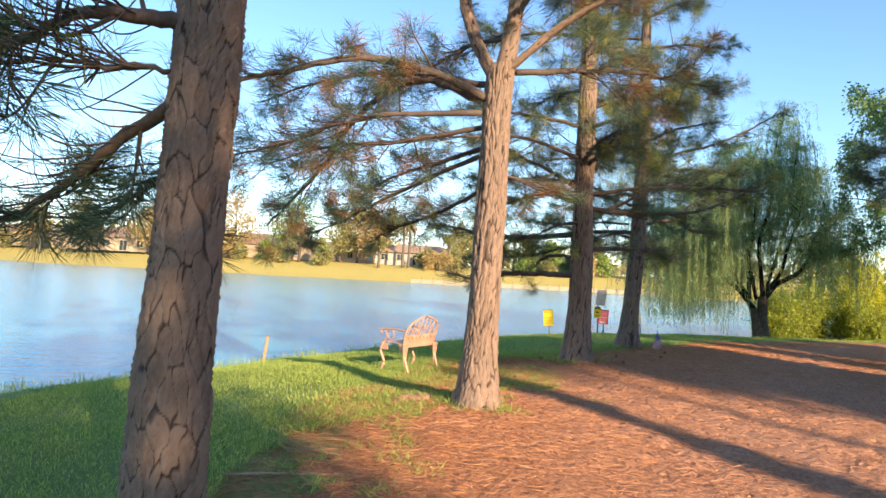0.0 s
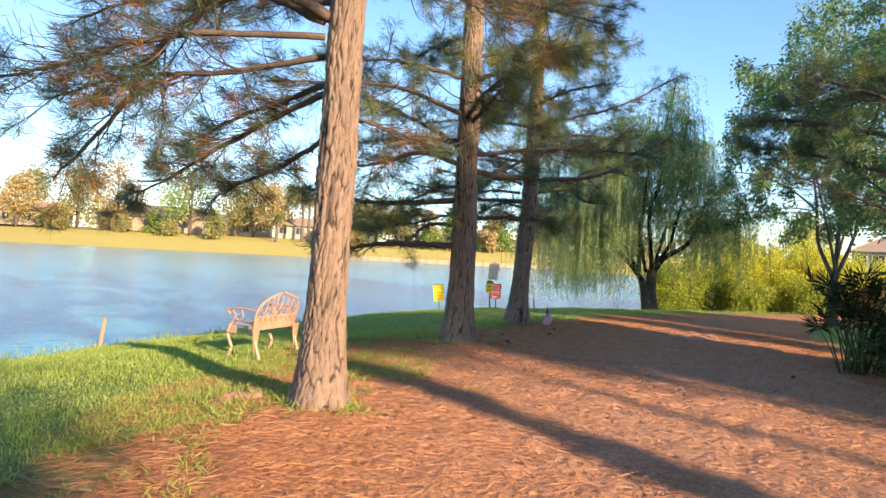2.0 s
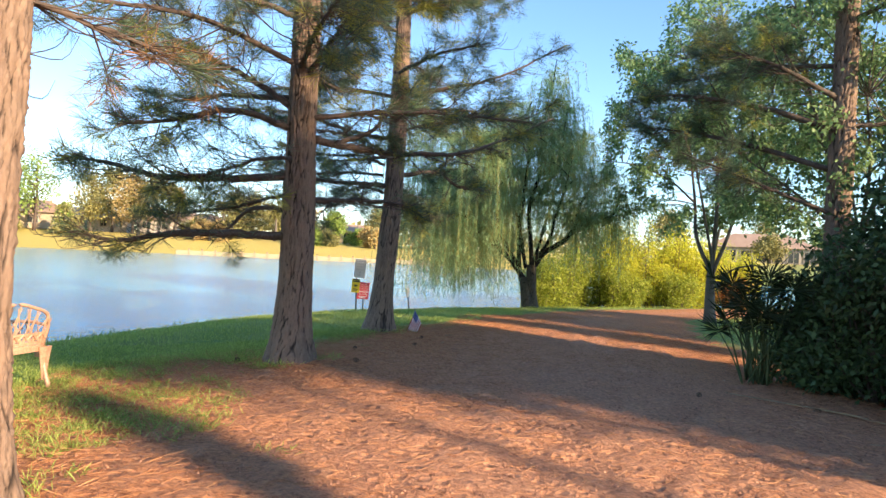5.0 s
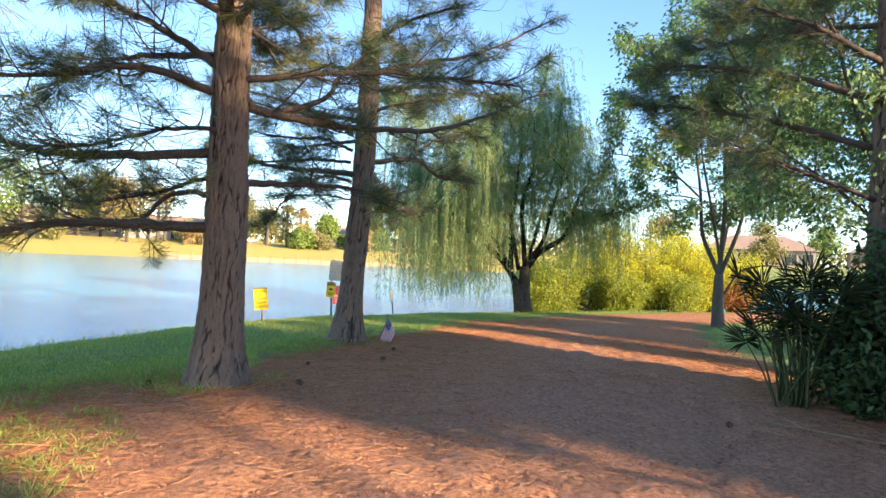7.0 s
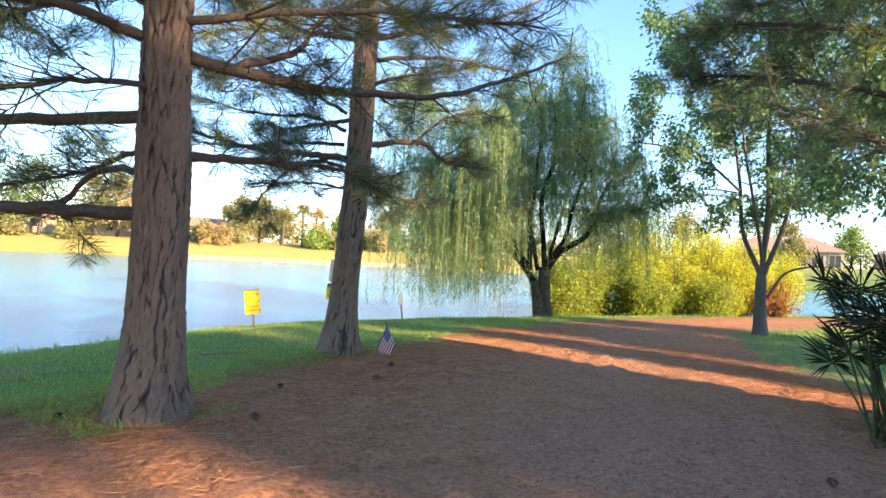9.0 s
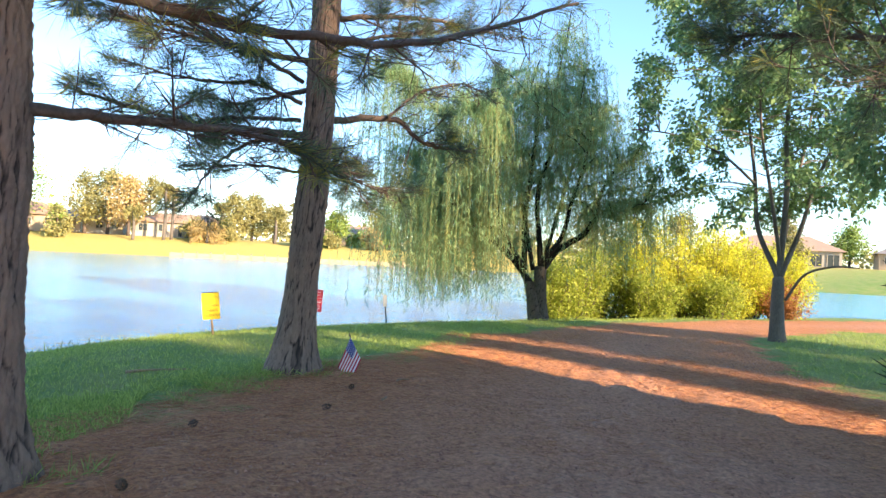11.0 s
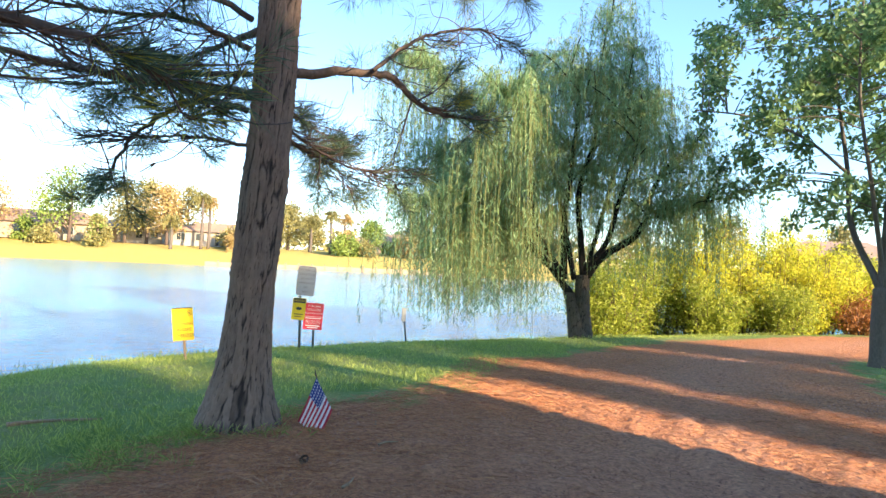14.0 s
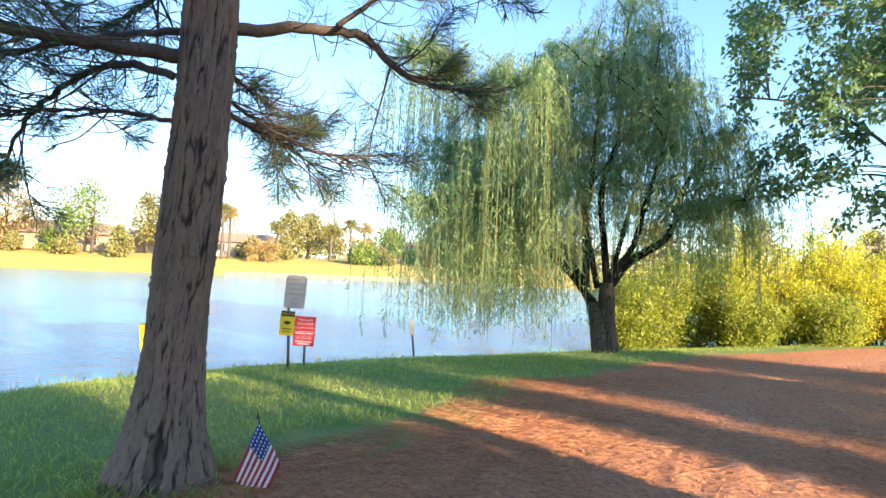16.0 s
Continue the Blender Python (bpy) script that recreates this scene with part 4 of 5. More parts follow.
def plate(parent, name, w, h, at, mat, label="", round_by=0.02, thick=0.004):
    """A thin upright board with rounded corners, its face towards -y."""
    bm = bmesh.new()
    ring = []
    for cx, cz, a0 in ((w / 2 - round_by, h / 2 - round_by, 0), (-w / 2 + round_by, h / 2 - round_by, 90), (-w / 2 + round_by, -h / 2 + round_by, 180), (w / 2 - round_by, -h / 2 + round_by, 270)):
        for k in range(5):
            a = math.radians(a0 + 22.5 * k)
            ring.append(bm.verts.new((at[0] + cx + round_by * math.cos(a), at[1], at[2] + cz + round_by * math.sin(a))))
    face = bm.faces.new(ring)
    got = bmesh.ops.extrude_face_region(bm, geom=[face])["geom"]
    bmesh.ops.translate(bm, vec=(0, thick, 0), verts=[g for g in got if isinstance(g, bmesh.types.BMVert)])
    return part(name, bm, mat, parent, label)


def lettering(parent, text, size, at, mat):
    c = bpy.data.curves.new("lettering", "FONT")
    c.body, c.size, c.align_x, c.align_y, c.extrude = text, size, "CENTER", "CENTER", 0.0008
    tmp = bpy.data.objects.new("lettering", c)
    scene.collection.objects.link(tmp)
    me = bpy.data.meshes.new_from_object(tmp.evaluated_get(bpy.context.evaluated_depsgraph_get()))
    bpy.data.objects.remove(tmp)
    me.transform(pose(*at, 90))
    me.materials.clear()
    me.materials.append(mat)
    return placed("lettering", me, parent, "lettering: " + text)


def bars(parent, rows, mat, name="print"):
    """Writing too small to read: plain bars (x, z, width, height) on a face at depth y."""
    bm = bmesh.new()
    for x, y, z, w, h in rows:
        box(bm, (w, 0.0016, h), (x, y, z))
    return part(name, bm, mat, parent)


def ring_mark(parent, x, y, z, r, mat, thick=0.004):
    h = Heap()
    a = np.linspace(0, 2 * math.pi, 21)
    tube(h, np.stack([x + r * np.cos(a), np.full(21, y), z + r * np.sin(a)], -1), thick * 0.5, 4, False)
    tube(h, np.array([(x - r * 0.7, y, z + r * 0.7), (x, y, z), (x + r * 0.7, y, z - r * 0.7)]), thick * 0.5, 4)
    box_ = bmesh.new()
    bmesh.ops.create_icosphere(box_, subdivisions=1, radius=r * 0.4)
    bmesh.ops.scale(box_, vec=(1, 0.06, 0.8), verts=box_.verts)
    bmesh.ops.translate(box_, vec=(x, y, z), verts=box_.verts)
    part("pictogram", box_, mat, parent)
    return placed("ring", h.mesh("ring", mat, True), parent)


def post(parent, r, z0, z1, lean, mat, name="post", square=True):
    h = Heap()
    pts = np.array([(lean * (z0 - z1) * k / 4, 0.02, z1 + (z0 - z1) * k / 4) for k in range(5)])
    tube(h, pts, r, 4 if square else 10)
    return placed(name, h.mesh(name, mat), parent)


def yellow_sign():
    g = gz(3.0, 17.4)
    s = thing("warning_sign", (3.0, 17.4, g), "yellow warning sign on a short post at the water's edge", "sign", turn=-8)
    s.rotation_euler.y = radians(-6)
    top = 0.50 - g
    post(s, 0.018, -0.15, top - 0.05, 0.0, POST_WOOD)
    board = plate(s, "board", 0.27, 0.435, (0, 0, top - 0.2), SIGN_YELLOW, round_by=0.012)
    f = -0.0015
    bars(board, [(0, f, top + 0.012, 0.262, 0.012)], SIGN_INK, "top_edge")
    for k in (-1, 0, 1):
        ring_mark(board, 0.088 * k, f - 0.001, top - 0.06, 0.034, SIGN_INK if k else INK_BROWN)
    for k, word in enumerate(("WARNING", "UNSAFE", "TO ENTER")):
        lettering(board, word, 0.062 if k else 0.056, (0, f, top - 0.20 - 0.078 * k), INK_BROWN if k == 0 else SIGN_INK)


def white_sign():
    g = gz(4.4, 18.2)
    s = thing("notice_post", (4.4, 18.2, g), "leaning post with a white notice and a small caution sign", "sign", turn=2)
    s.rotation_euler.y = radians(4)
    post(s, 0.02, -0.15, 0.95 - g, -0.10, POST_STEEL)
    w = plate(s, "notice_board", 0.275, 0.45, (0.09, 0, 0.905 - g), SIGN_WHITE, "faded white notice board", 0.03)
    z, f = 0.905 - g, -0.0015
    h = Heap()
    a = [(x * 0.125 + 0.09, f, z + y * 0.212) for x, y in ((-0.8, 1), (0.8, 1), (1, 0.88), (1, -0.88), (0.8, -1), (-0.8, -1), (-1, -0.88), (-1, 0.88), (-0.8, 1))]
    tube(h, np.array(a), 0.003, 4, False)
    placed("border_line", h.mesh("border_line", INK_GREY), w)
    for k, word in enumerate(("BEWARE OF", "ALLIGATORS", "DO NOT", "APPROACH", "OR", "FEED")):
        lettering(w, word, 0.044, (0.09, f, z + 0.165 - 0.066 * k), INK_GREY)
    c = plate(s, "caution_board", 0.195, 0.33, (0.03, 0, 0.475 - g), SIGN_YELLOW, "small yellow caution board with a black head", 0.015)
    bars(c, [(0.03, f, 0.60 - g, 0.18, 0.07)], SIGN_INK, "head_band")
    lettering(c, "CAUTION", 0.038, (0.03, f - 0.002, 0.60 - g), SIGN_YELLOW)
    bm = bmesh.new()
    bmesh.ops.create_icosphere(bm, subdivisions=2, radius=0.035)
    bmesh.ops.scale(bm, vec=(1.3, 0.05, 0.7), verts=bm.verts)
    bmesh.ops.translate(bm, vec=(0.03, f, 0.48 - g), verts=bm.verts)
    part("pictogram", bm, SIGN_INK, c)
    bars(c, [(0.03, f, 0.395 - g, 0.13, 0.018), (0.03, f, 0.36 - g, 0.10, 0.014)], INK_BROWN)
    r = thing("red_sign", (4.68, 18.4, gz(4.68, 18.4)), "red notice sign with white print on a dark post", "sign", turn=2)
    r.rotation_euler.y = radians(3)
    g2 = gz(4.68, 18.4)
    post(r, 0.018, -0.15, 0.5 - g2, -0.06, POST_STEEL)
    b = plate(r, "board", 0.29, 0.41, (0, 0, 0.345 - g2), SIGN_RED, round_by=0.006)
    z = 0.345 - g2
    for k, word in enumerate(("THIS LAKE", "CONTAINS", "RECLAIMED WATER")):
        lettering(b, word, 0.044 if k < 2 else 0.031, (0, f, z + 0.155 - 0.055 * k), INK_WHITE)
    bars(b, [(0, f, z - 0.005, 0.28, 0.006), (0, f, z - 0.03, 0.24, 0.014), (0, f, z - 0.145, 0.22, 0.014), (0, f, z - 0.175, 0.16, 0.014)], INK_WHITE)
    for k in (-1, 0, 1):
        ring_mark(b, 0.08 * k, f - 0.001, z - 0.088, 0.030, INK_WHITE)


def grey_marker():
    g = gz(6.8, 21.85)
    s = thing("marker_post", (6.82, 21.85, g), "thin post with a small grey tag at the shore", "post", turn=0)
    post(s, 0.02, -0.2, 0.25 - g, -0.12, POST_STEEL)
    plate(s, "tag", 0.10, 0.30, (0.01, -0.012, 0.10 - g), plain("grey_tag_paint", (0.30, 0.31, 0.32), 0.5), "faded grey tag", 0.02)


def stake():
    g = gz(-3.35, 12.3)
    s = thing("stake", (-3.35, 12.3, g), "short weathered wooden stake at the water's edge", "stake", turn=20)
    bm = bmesh.new()
    box(bm, (0.055, 0.035, 0.62), (0, 0, 0.22), Matrix.Rotation(radians(7), 4, "Y"), 0.004)
    part("stick", bm, POST_WOOD, s)


def small_flag():
    g = gz(4.42, 12.95)
    s = thing("small_flag", (4.42, 12.95, g), "small striped flag drooping on a thin stick in the ground", "flag", turn=4)
    s.scale = (1.0, 1.0, 0.9)
    s.location.z -= 0.045
    h = Heap()
    tube(h, np.array([(0.045, 0.03, -0.09), (0.024, 0.016, 0.19), (0, 0, 0.475)]), 0.005, 6)
    placed("stick", h.mesh("stick", plain("dark_stick", (0.10, 0.06, 0.04))), s)
    bm = bmesh.new()
    bmesh.ops.create_cone(bm, segments=8, radius1=0.008, radius2=0.001, depth=0.05, cap_ends=True)
    bmesh.ops.rotate(bm, matrix=Matrix.Rotation(radians(-5), 3, "Y"), verts=bm.verts)
    bmesh.ops.translate(bm, vec=(-0.008, 0, 0.492), verts=bm.verts)
    part("finial", bm, SIGN_INK, s)

    def cloth(u, v):
        """u runs out along the fly, v down the hoist; the stick leans, and the cloth hangs straight down from it."""
        x = 0.122 * v - 0.115 * u + 0.05 * u * v * (1 - 0.6 * u)
        z = 0.455 - 0.255 * v - u * (0.335 - 0.11 * v)
        return (x, -0.012 - 0.016 * math.sin(u * 3.4 + v * 4) * u - 0.010 * math.sin(v * 7) * u, z)

    def patch(name, u0, u1, v0, v1, mat, lift=0.0):
        b = bmesh.new()
        n, m = 10, 3
        grid = [[b.verts.new(Vector(cloth(u0 + (u1 - u0) * i / n, v0 + (v1 - v0) * j / m)) + Vector((0, lift, 0))) for j in range(m + 1)] for i in range(n + 1)]
        for i in range(n):
            for j in range(m):
                b.faces.new((grid[i][j], grid[i + 1][j], grid[i + 1][j + 1], grid[i][j + 1]))
        geo = bmesh.ops.extrude_face_region(b, geom=b.faces[:])["geom"]
        bmesh.ops.translate(b, vec=(0, 0.0015, 0), verts=[q for q in geo if isinstance(q, bmesh.types.BMVert)])
        return part(name, b, mat, s if name != "star" else canton, smooth=True)
    for k in range(13):
        patch("stripe", 0.4 if k < 7 else 0.0, 1.0, k / 13, (k + 1) / 13, FLAG_WHITE if k % 2 else FLAG_RED)
    canton = patch("canton", 0.0, 0.4, 0.0, 7 / 13, FLAG_BLUE)
    for i in range(6):
        for j in range(5):
            u, v = 0.4 * (i + 0.5) / 6, 7 / 13 * (j + 0.5) / 5
            patch("star", u - 0.014, u + 0.014, v - 0.02, v + 0.02, FLAG_WHITE, -0.003)


def park_bench():
    """Cast-metal bench, seen from its end: scrolled arms, pierced back and seat."""
    g = gz(-0.45, 9.2)
    s = thing("park_bench", (-0.45, 9.48, g + 0.01), "ornate cast-metal bench with worn bronze paint on the lawn", "bench", turn=236)

    def rod(name, ctrl, r, label=""):
        h = Heap()
        p = curve_points(ctrl, 6)
        tube(h, p, r, 7)
        return placed(name, h.mesh(name, BENCH_METAL, True), s, label)
    half, deep, seat = 0.37, 0.185, 0.40
    for e in (-1, 1):
        x = e * half
        rod("front_leg", [(x, -deep, seat), (x, -deep - 0.05, 0.28), (x, -deep + 0.02, 0.12), (x, -deep - 0.03, 0.0)], 0.021)
        rod("back_leg", [(x, deep, seat), (x, deep + 0.03, 0.2), (x, deep + 0.10, 0.0)], 0.021)
        rod("armrest", [(x, deep + 0.04, 0.58), (x, 0.05, 0.60), (x, -deep - 0.02, 0.585), (x, -deep - 0.07, 0.555), (x, -deep - 0.03, 0.53)], 0.015, "scrolled armrest")
        rod("arm_post", [(x, -deep + 0.02, 0.57), (x, -deep + 0.06, 0.50), (x, -deep, seat)], 0.012)
        rod("scroll", [(x, -0.02, 0.59), (x, 0.0, 0.50), (x, -0.07, 0.45), (x, -0.11, 0.51), (x, -0.06, 0.53)], 0.008)
        bm = bmesh.new()
        box(bm, (0.014, 0.14, 0.10), (x, -deep + 0.02, seat - 0.06), None, 0.004)
        part("leg_bracket", bm, BENCH_METAL, s)
        bm = bmesh.new()
        box(bm, (0.014, 0.13, 0.11), (x, deep - 0.02, seat - 0.06), None, 0.004)
        part("leg_bracket", bm, BENCH_METAL, s)
    rod("seat_rail", [(-half, -deep, seat), (0, -deep - 0.012, seat), (half, -deep, seat)], 0.016)
    rod("seat_rail", [(-half, deep, seat), (0, deep, seat), (half, deep, seat)], 0.014)
    for k in range(13):
        x = -half + 2 * half * (k + 0.5) / 13
        bm = bmesh.new()
        box(bm, (0.052, 2 * deep - 0.02, 0.010), (x, 0, seat + 0.004), None, 0.003)
        part("seat_slat", bm, BENCH_METAL, s)
    rod("back_frame", [(-half, deep, seat), (-half - 0.01, deep + 0.04, 0.58), (-half + 0.06, deep + 0.09, 0.70), (-0.2, deep + 0.10, 0.75), (0, deep + 0.11, 0.80), (0.2, deep + 0.10, 0.75),
                       (half - 0.06, deep + 0.09, 0.70), (half + 0.01, deep + 0.04, 0.58), (half, deep, seat)], 0.016)
    for k in range(8):
        x = -half + 2 * half * (k + 0.5) / 8
        topz = 0.79 - 0.11 * (abs(x) / half) ** 2
        bend = 0.03 * math.sin(k * 2.1)
        rod("back_slat", [(x, deep, seat), (x + bend, deep + 0.05, (seat + topz) / 2), (x, deep + 0.10, topz)], 0.007)
        for lean in (-1, 1):
            x1 = max(-half, min(half, x + lean * 0.11))
            rod("lattice_bar", [(x, deep + 0.01, seat + 0.08), ((x + x1) / 2, deep + 0.05, (seat + topz) / 2), (x1, deep + 0.09, 0.76 - 0.11 * (abs(x1) / half) ** 2)], 0.0045)
    # pierced cast band along the foot of the back, and the apron under the seat
    for name, zc, tall, yc in (("back_band", seat + 0.03, 0.028, deep + 0.006), ("back_band", seat + 0.115, 0.022, deep + 0.03), ("seat_apron", seat - 0.025, 0.05, deep + 0.012)):
        bm = bmesh.new()
        box(bm, (2 * half - 0.02, 0.012, tall), (0, yc, zc), None, 0.003)
        part(name, bm, BENCH_METAL, s)
    for k in range(16):
        x = -half + 2 * half * (k + 0.5) / 16
        bm = bmesh.new()
        box(bm, (0.03, 0.010, 0.07), (x, deep + 0.017, seat + 0.072), Matrix.Rotation(radians(20 if k % 2 else -20), 4, "Y"), 0.003)
        part("band_web", bm, BENCH_METAL, s)
    for e in (-1, 1):
        bm = bmesh.new()
        bmesh.ops.create_cone(bm, segments=6, radius1=0.022, radius2=0.075, depth=0.30, cap_ends=True)
        bmesh.ops.scale(bm, vec=(1, 0.22, 1), verts=bm.verts)
        bmesh.ops.translate(bm, vec=(e * half, deep + 0.03, seat - 0.16), verts=bm.verts)
        part("leg_plate", bm, BENCH_METAL, s, "tapered cast leg plate")
    for k in range(8):
        x = -half + 2 * half * (k + 0.5) / 8
        rod("back_scroll", [(x - 0.05, deep + 0.02, 0.46), (x, deep + 0.035, 0.51), (x + 0.05, deep + 0.02, 0.46)], 0.010)


def palmetto(at, seed, big=1.0):
    """A clump of fan-palm stems with stiff pleated fans of narrow blades."""
    rng = np.random.default_rng(seed)
    p = thing("fan_palm", at, "clump of dark fan palm with spiky leaves beside the path", "plant")
    for k in range(40):
        a = rng.uniform(0, 2 * math.pi)
        lean = rng.uniform(0.03, 0.5)
        ln = big * rng.uniform(0.7, 1.4)
        d = np.array([math.cos(a) * math.sin(lean), math.sin(a) * math.sin(lean), math.cos(lean)])
        foot = np.array([rng.normal(0, 0.10), rng.normal(0, 0.10), -0.03])
        q = curve_points([foot, foot + d * ln * 0.5, foot + d * ln + (0.1 * d[0], 0.1 * d[1], -0.05)], 4)
        h = Heap()
        tube(h, q, np.linspace(0.013, 0.006, len(q)), 5)
        stem = placed("stalk", h.mesh("stalk", two_cached("palm_stalk"), True), p)
        f = Heap()
        fwd = q[-1] - q[-2]
        fwd /= np.linalg.norm(fwd)
        side = np.cross(fwd, (0, 0, 1.0))
        side /= np.linalg.norm(side) + 1e-6
        n = 22
        ang = np.linspace(-1.9, 1.9, n)
        way = fwd[None] * np.cos(ang)[:, None] + side[None] * np.sin(ang)[:, None] + rng.normal(0, 0.07, (n, 3))
        blades(f, np.repeat(q[-1][None], n, 0), way, big * rng.uniform(0.32, 0.46, n) * (1 - 0.12 * np.abs(ang)), 0.017, rng, 0.22)
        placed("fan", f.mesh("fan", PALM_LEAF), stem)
    return p


CACHE = {}


def two_cached(name):
    if name not in CACHE:
        CACHE[name] = two_scale(name, (0.04, 0.06, 0.02), (0.14, 0.16, 0.06), 5, 50)
    return CACHE[name]


yellow_sign()
white_sign()
grey_marker()
stake()
small_flag()
park_bench()
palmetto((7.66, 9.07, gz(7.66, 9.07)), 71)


# ---- the far shore ----
WALL_TAN = two_scale("tan_stucco", (0.34, 0.26, 0.18), (0.44, 0.35, 0.25), 0.6, 8)
WALL_WHITE = two_scale("white_stucco", (0.34, 0.30, 0.26), (0.44, 0.40, 0.35), 0.6, 8)
ROOF_BROWN = two_scale("brown_shingles", (0.30, 0.20, 0.14), (0.46, 0.32, 0.23), 0.8, 9)
ROOF_GREY = two_scale("grey_shingles", (0.20, 0.18, 0.17), (0.32, 0.29, 0.27), 0.8, 9)
GLASS_DARK, _gt, _gb = material("dark_window_glass", 0.08)
_gb.inputs["Base Color"].default_value = (0.03, 0.035, 0.04, 1)
CONCRETE = two_scale("pale_concrete", (0.26, 0.22, 0.13), (0.42, 0.36, 0.23), 0.5, 6)


def house(x, y, w, d, h, rise, wall, roof, turn=0.0, bays=5, label="", porch=False):
    z = gz(x, y) - 0.05
    s = thing("house", (x, y, z), label, "house", "houses on the far shore", turn=turn)
    bm = bmesh.new()
    box(bm, (w, d, h), (0, 0, h / 2))
    part("wall", bm, wall, s)
    bm = bmesh.new()
    o, k = 0.6, min(w, d) * 0.42
    lo = [bm.verts.new(p) for p in ((-w / 2 - o, -d / 2 - o, h), (w / 2 + o, -d / 2 - o, h), (w / 2 + o, d / 2 + o, h), (-w / 2 - o, d / 2 + o, h))]
    hi = [bm.verts.new(p) for p in ((-w / 2 + k, 0, h + rise), (w / 2 - k, 0, h + rise))]
    for f in ((lo[0], lo[1], hi[1], hi[0]), (lo[1], lo[2], hi[1]), (lo[2], lo[3], hi[0], hi[1]), (lo[3], lo[0], hi[0]), lo[::-1]):
        bm.faces.new(f)
    part("roof", bm, roof, s)
    for b in range(bays):
        bx = -w / 2 + w * (b + 0.5) / bays
        tall = porch or b == bays // 2
        bm = bmesh.new()
        box(bm, (w / bays * (0.7 if porch else 0.45), 0.08, 2.0 if tall else 1.2), (bx, -d / 2 - 0.03, 1.1 if tall else 1.5))
        win = part("window", bm, GLASS_DARK, s)
        bm = bmesh.new()
        ww, hh, zz = w / bays * (0.7 if porch else 0.45), 2.0 if tall else 1.2, 1.1 if tall else 1.5
        for sx, sz, bw, bh in ((-ww / 2, zz, 0.1, hh), (ww / 2, zz, 0.1, hh), (0, zz, 0.06, hh), (0, zz + hh / 2, ww + 0.1, 0.1), (0, zz - hh / 2, ww + 0.1, 0.1)):
            box(bm, (bw, 0.06, bh), (bx + sx, -d / 2 - 0.09, sz))
        part("frame", bm, WALL_WHITE, win)
    return s


def far_tree(x, y, h, r, seed, mat, label, trunk=0.3, name="far_tree", thin=1.0):
    rng = np.random.default_rng(seed)
    z = gz(x, y)
    s = thing(name, (x, y, z - 0.05), label, "tree", "trees on the far shore")
    wood, crown = Heap(), Heap()
    tube(wood, curve_points([(0, 0, 0), (0.1 * rng.normal(), 0.1 * rng.normal(), h * 0.4), (0, 0, h * 0.85)], 5), np.linspace(0.28, 0.06, 11), 7)
    for k in range(int(26 * thin)):
        a, q = rng.uniform(0, 2 * math.pi), rng.random()
        zz = h * (trunk + (1 - trunk) * q) * 0.95
        w = r * math.sin(math.pi * min(0.97, 0.25 + 0.75 * q)) * rng.uniform(0.35, 1.0)
        tip = np.array([w * math.cos(a), w * math.sin(a), zz])
        tube(wood, np.array([(0, 0, zz - 0.5 * w), tip * (0.5, 0.5, 1), tip]), [0.1, 0.06, 0.03], 4)
        leaves_at(crown, [(tip, (0, 0, 1), tip * (0.6, 0.6, 0.95))], rng, 120, r * 0.2, 0.42, 0.30)
    placed("trunk", wood.mesh("trunk", TWIG_BARK, True), s)
    placed("crown", crown.mesh("crown", mat), s)
    return s


def palm_tree(x, y, h, seed, size=1.5, mat=None, label="tall fan palm on the far shore"):
    rng = np.random.default_rng(seed)
    z = gz(x, y)
    s = thing("palm_tree", (x, y, z - 0.05), label, "tree", "palms on the far shore")
    wood, crown = Heap(), Heap()
    tube(wood, curve_points([(0, 0, 0), (0.1, 0, h * 0.5), (0.15 * rng.normal(), 0, h)], 6), np.linspace(0.26, 0.18, 13), 8)
    n = 46
    for k in range(n):
        a, e = rng.uniform(0, 2 * math.pi), rng.uniform(-0.7, 1.2)
        d = np.array([math.cos(a) * math.cos(e), math.sin(a) * math.cos(e), math.sin(e)])
        c = np.array([0, 0, h])
        q = curve_points([c, c + d * size * 0.6, c + d * size + (0, 0, -0.35 * size)], 4)
        tube(crown, q, 0.03, 3, False)
        m = 26
        i = rng.integers(2, len(q), m)
        blades(crown, q[i], rng.normal(0, 0.6, (m, 3)) + d, size * rng.uniform(0.25, 0.45, m), 0.10, rng, 0.3)
    placed("trunk", wood.mesh("trunk", GREY_BARK, True), s)
    placed("crown", crown.mesh("crown", mat or FAR_LEAF), s)


house(-33, 124, 20, 9, 2.6, 2.2, WALL_TAN, ROOF_BROWN, 4, 6, "low tan house with a brown hip roof")
house(-21, 130, 12, 8, 2.5, 1.6, WALL_WHITE, ROOF_GREY, 0, 5, "low white house among trees")
house(-5, 124, 15, 8, 2.4, 1.7, WALL_WHITE, ROOF_BROWN, -3, 5, "low white house with a brown roof")
house(26, 132, 16, 8, 2.4, 1.6, WALL_TAN, ROOF_BROWN, -8, 6, "low tan house behind palms")
house(-62, 126, 22, 9, 2.6, 2.0, WALL_TAN, ROOF_BROWN, 6, 7, "long tan house with a brown roof")
house(-92, 134, 22, 9, 2.6, 2.0, WALL_TAN, ROOF_BROWN, 8, 7, "long tan house with a brown roof")
house(92, 92, 17, 10, 2.6, 2.6, WALL_WHITE, ROOF_BROWN, -42, 7, "pale house with a screened porch and brown hip roof", True)
house(112, 80, 16, 10, 2.6, 2.6, WALL_TAN, ROOF_GREY, -48, 6, "tan house with a grey roof across the inlet")
rng_far = np.random.default_rng(5)
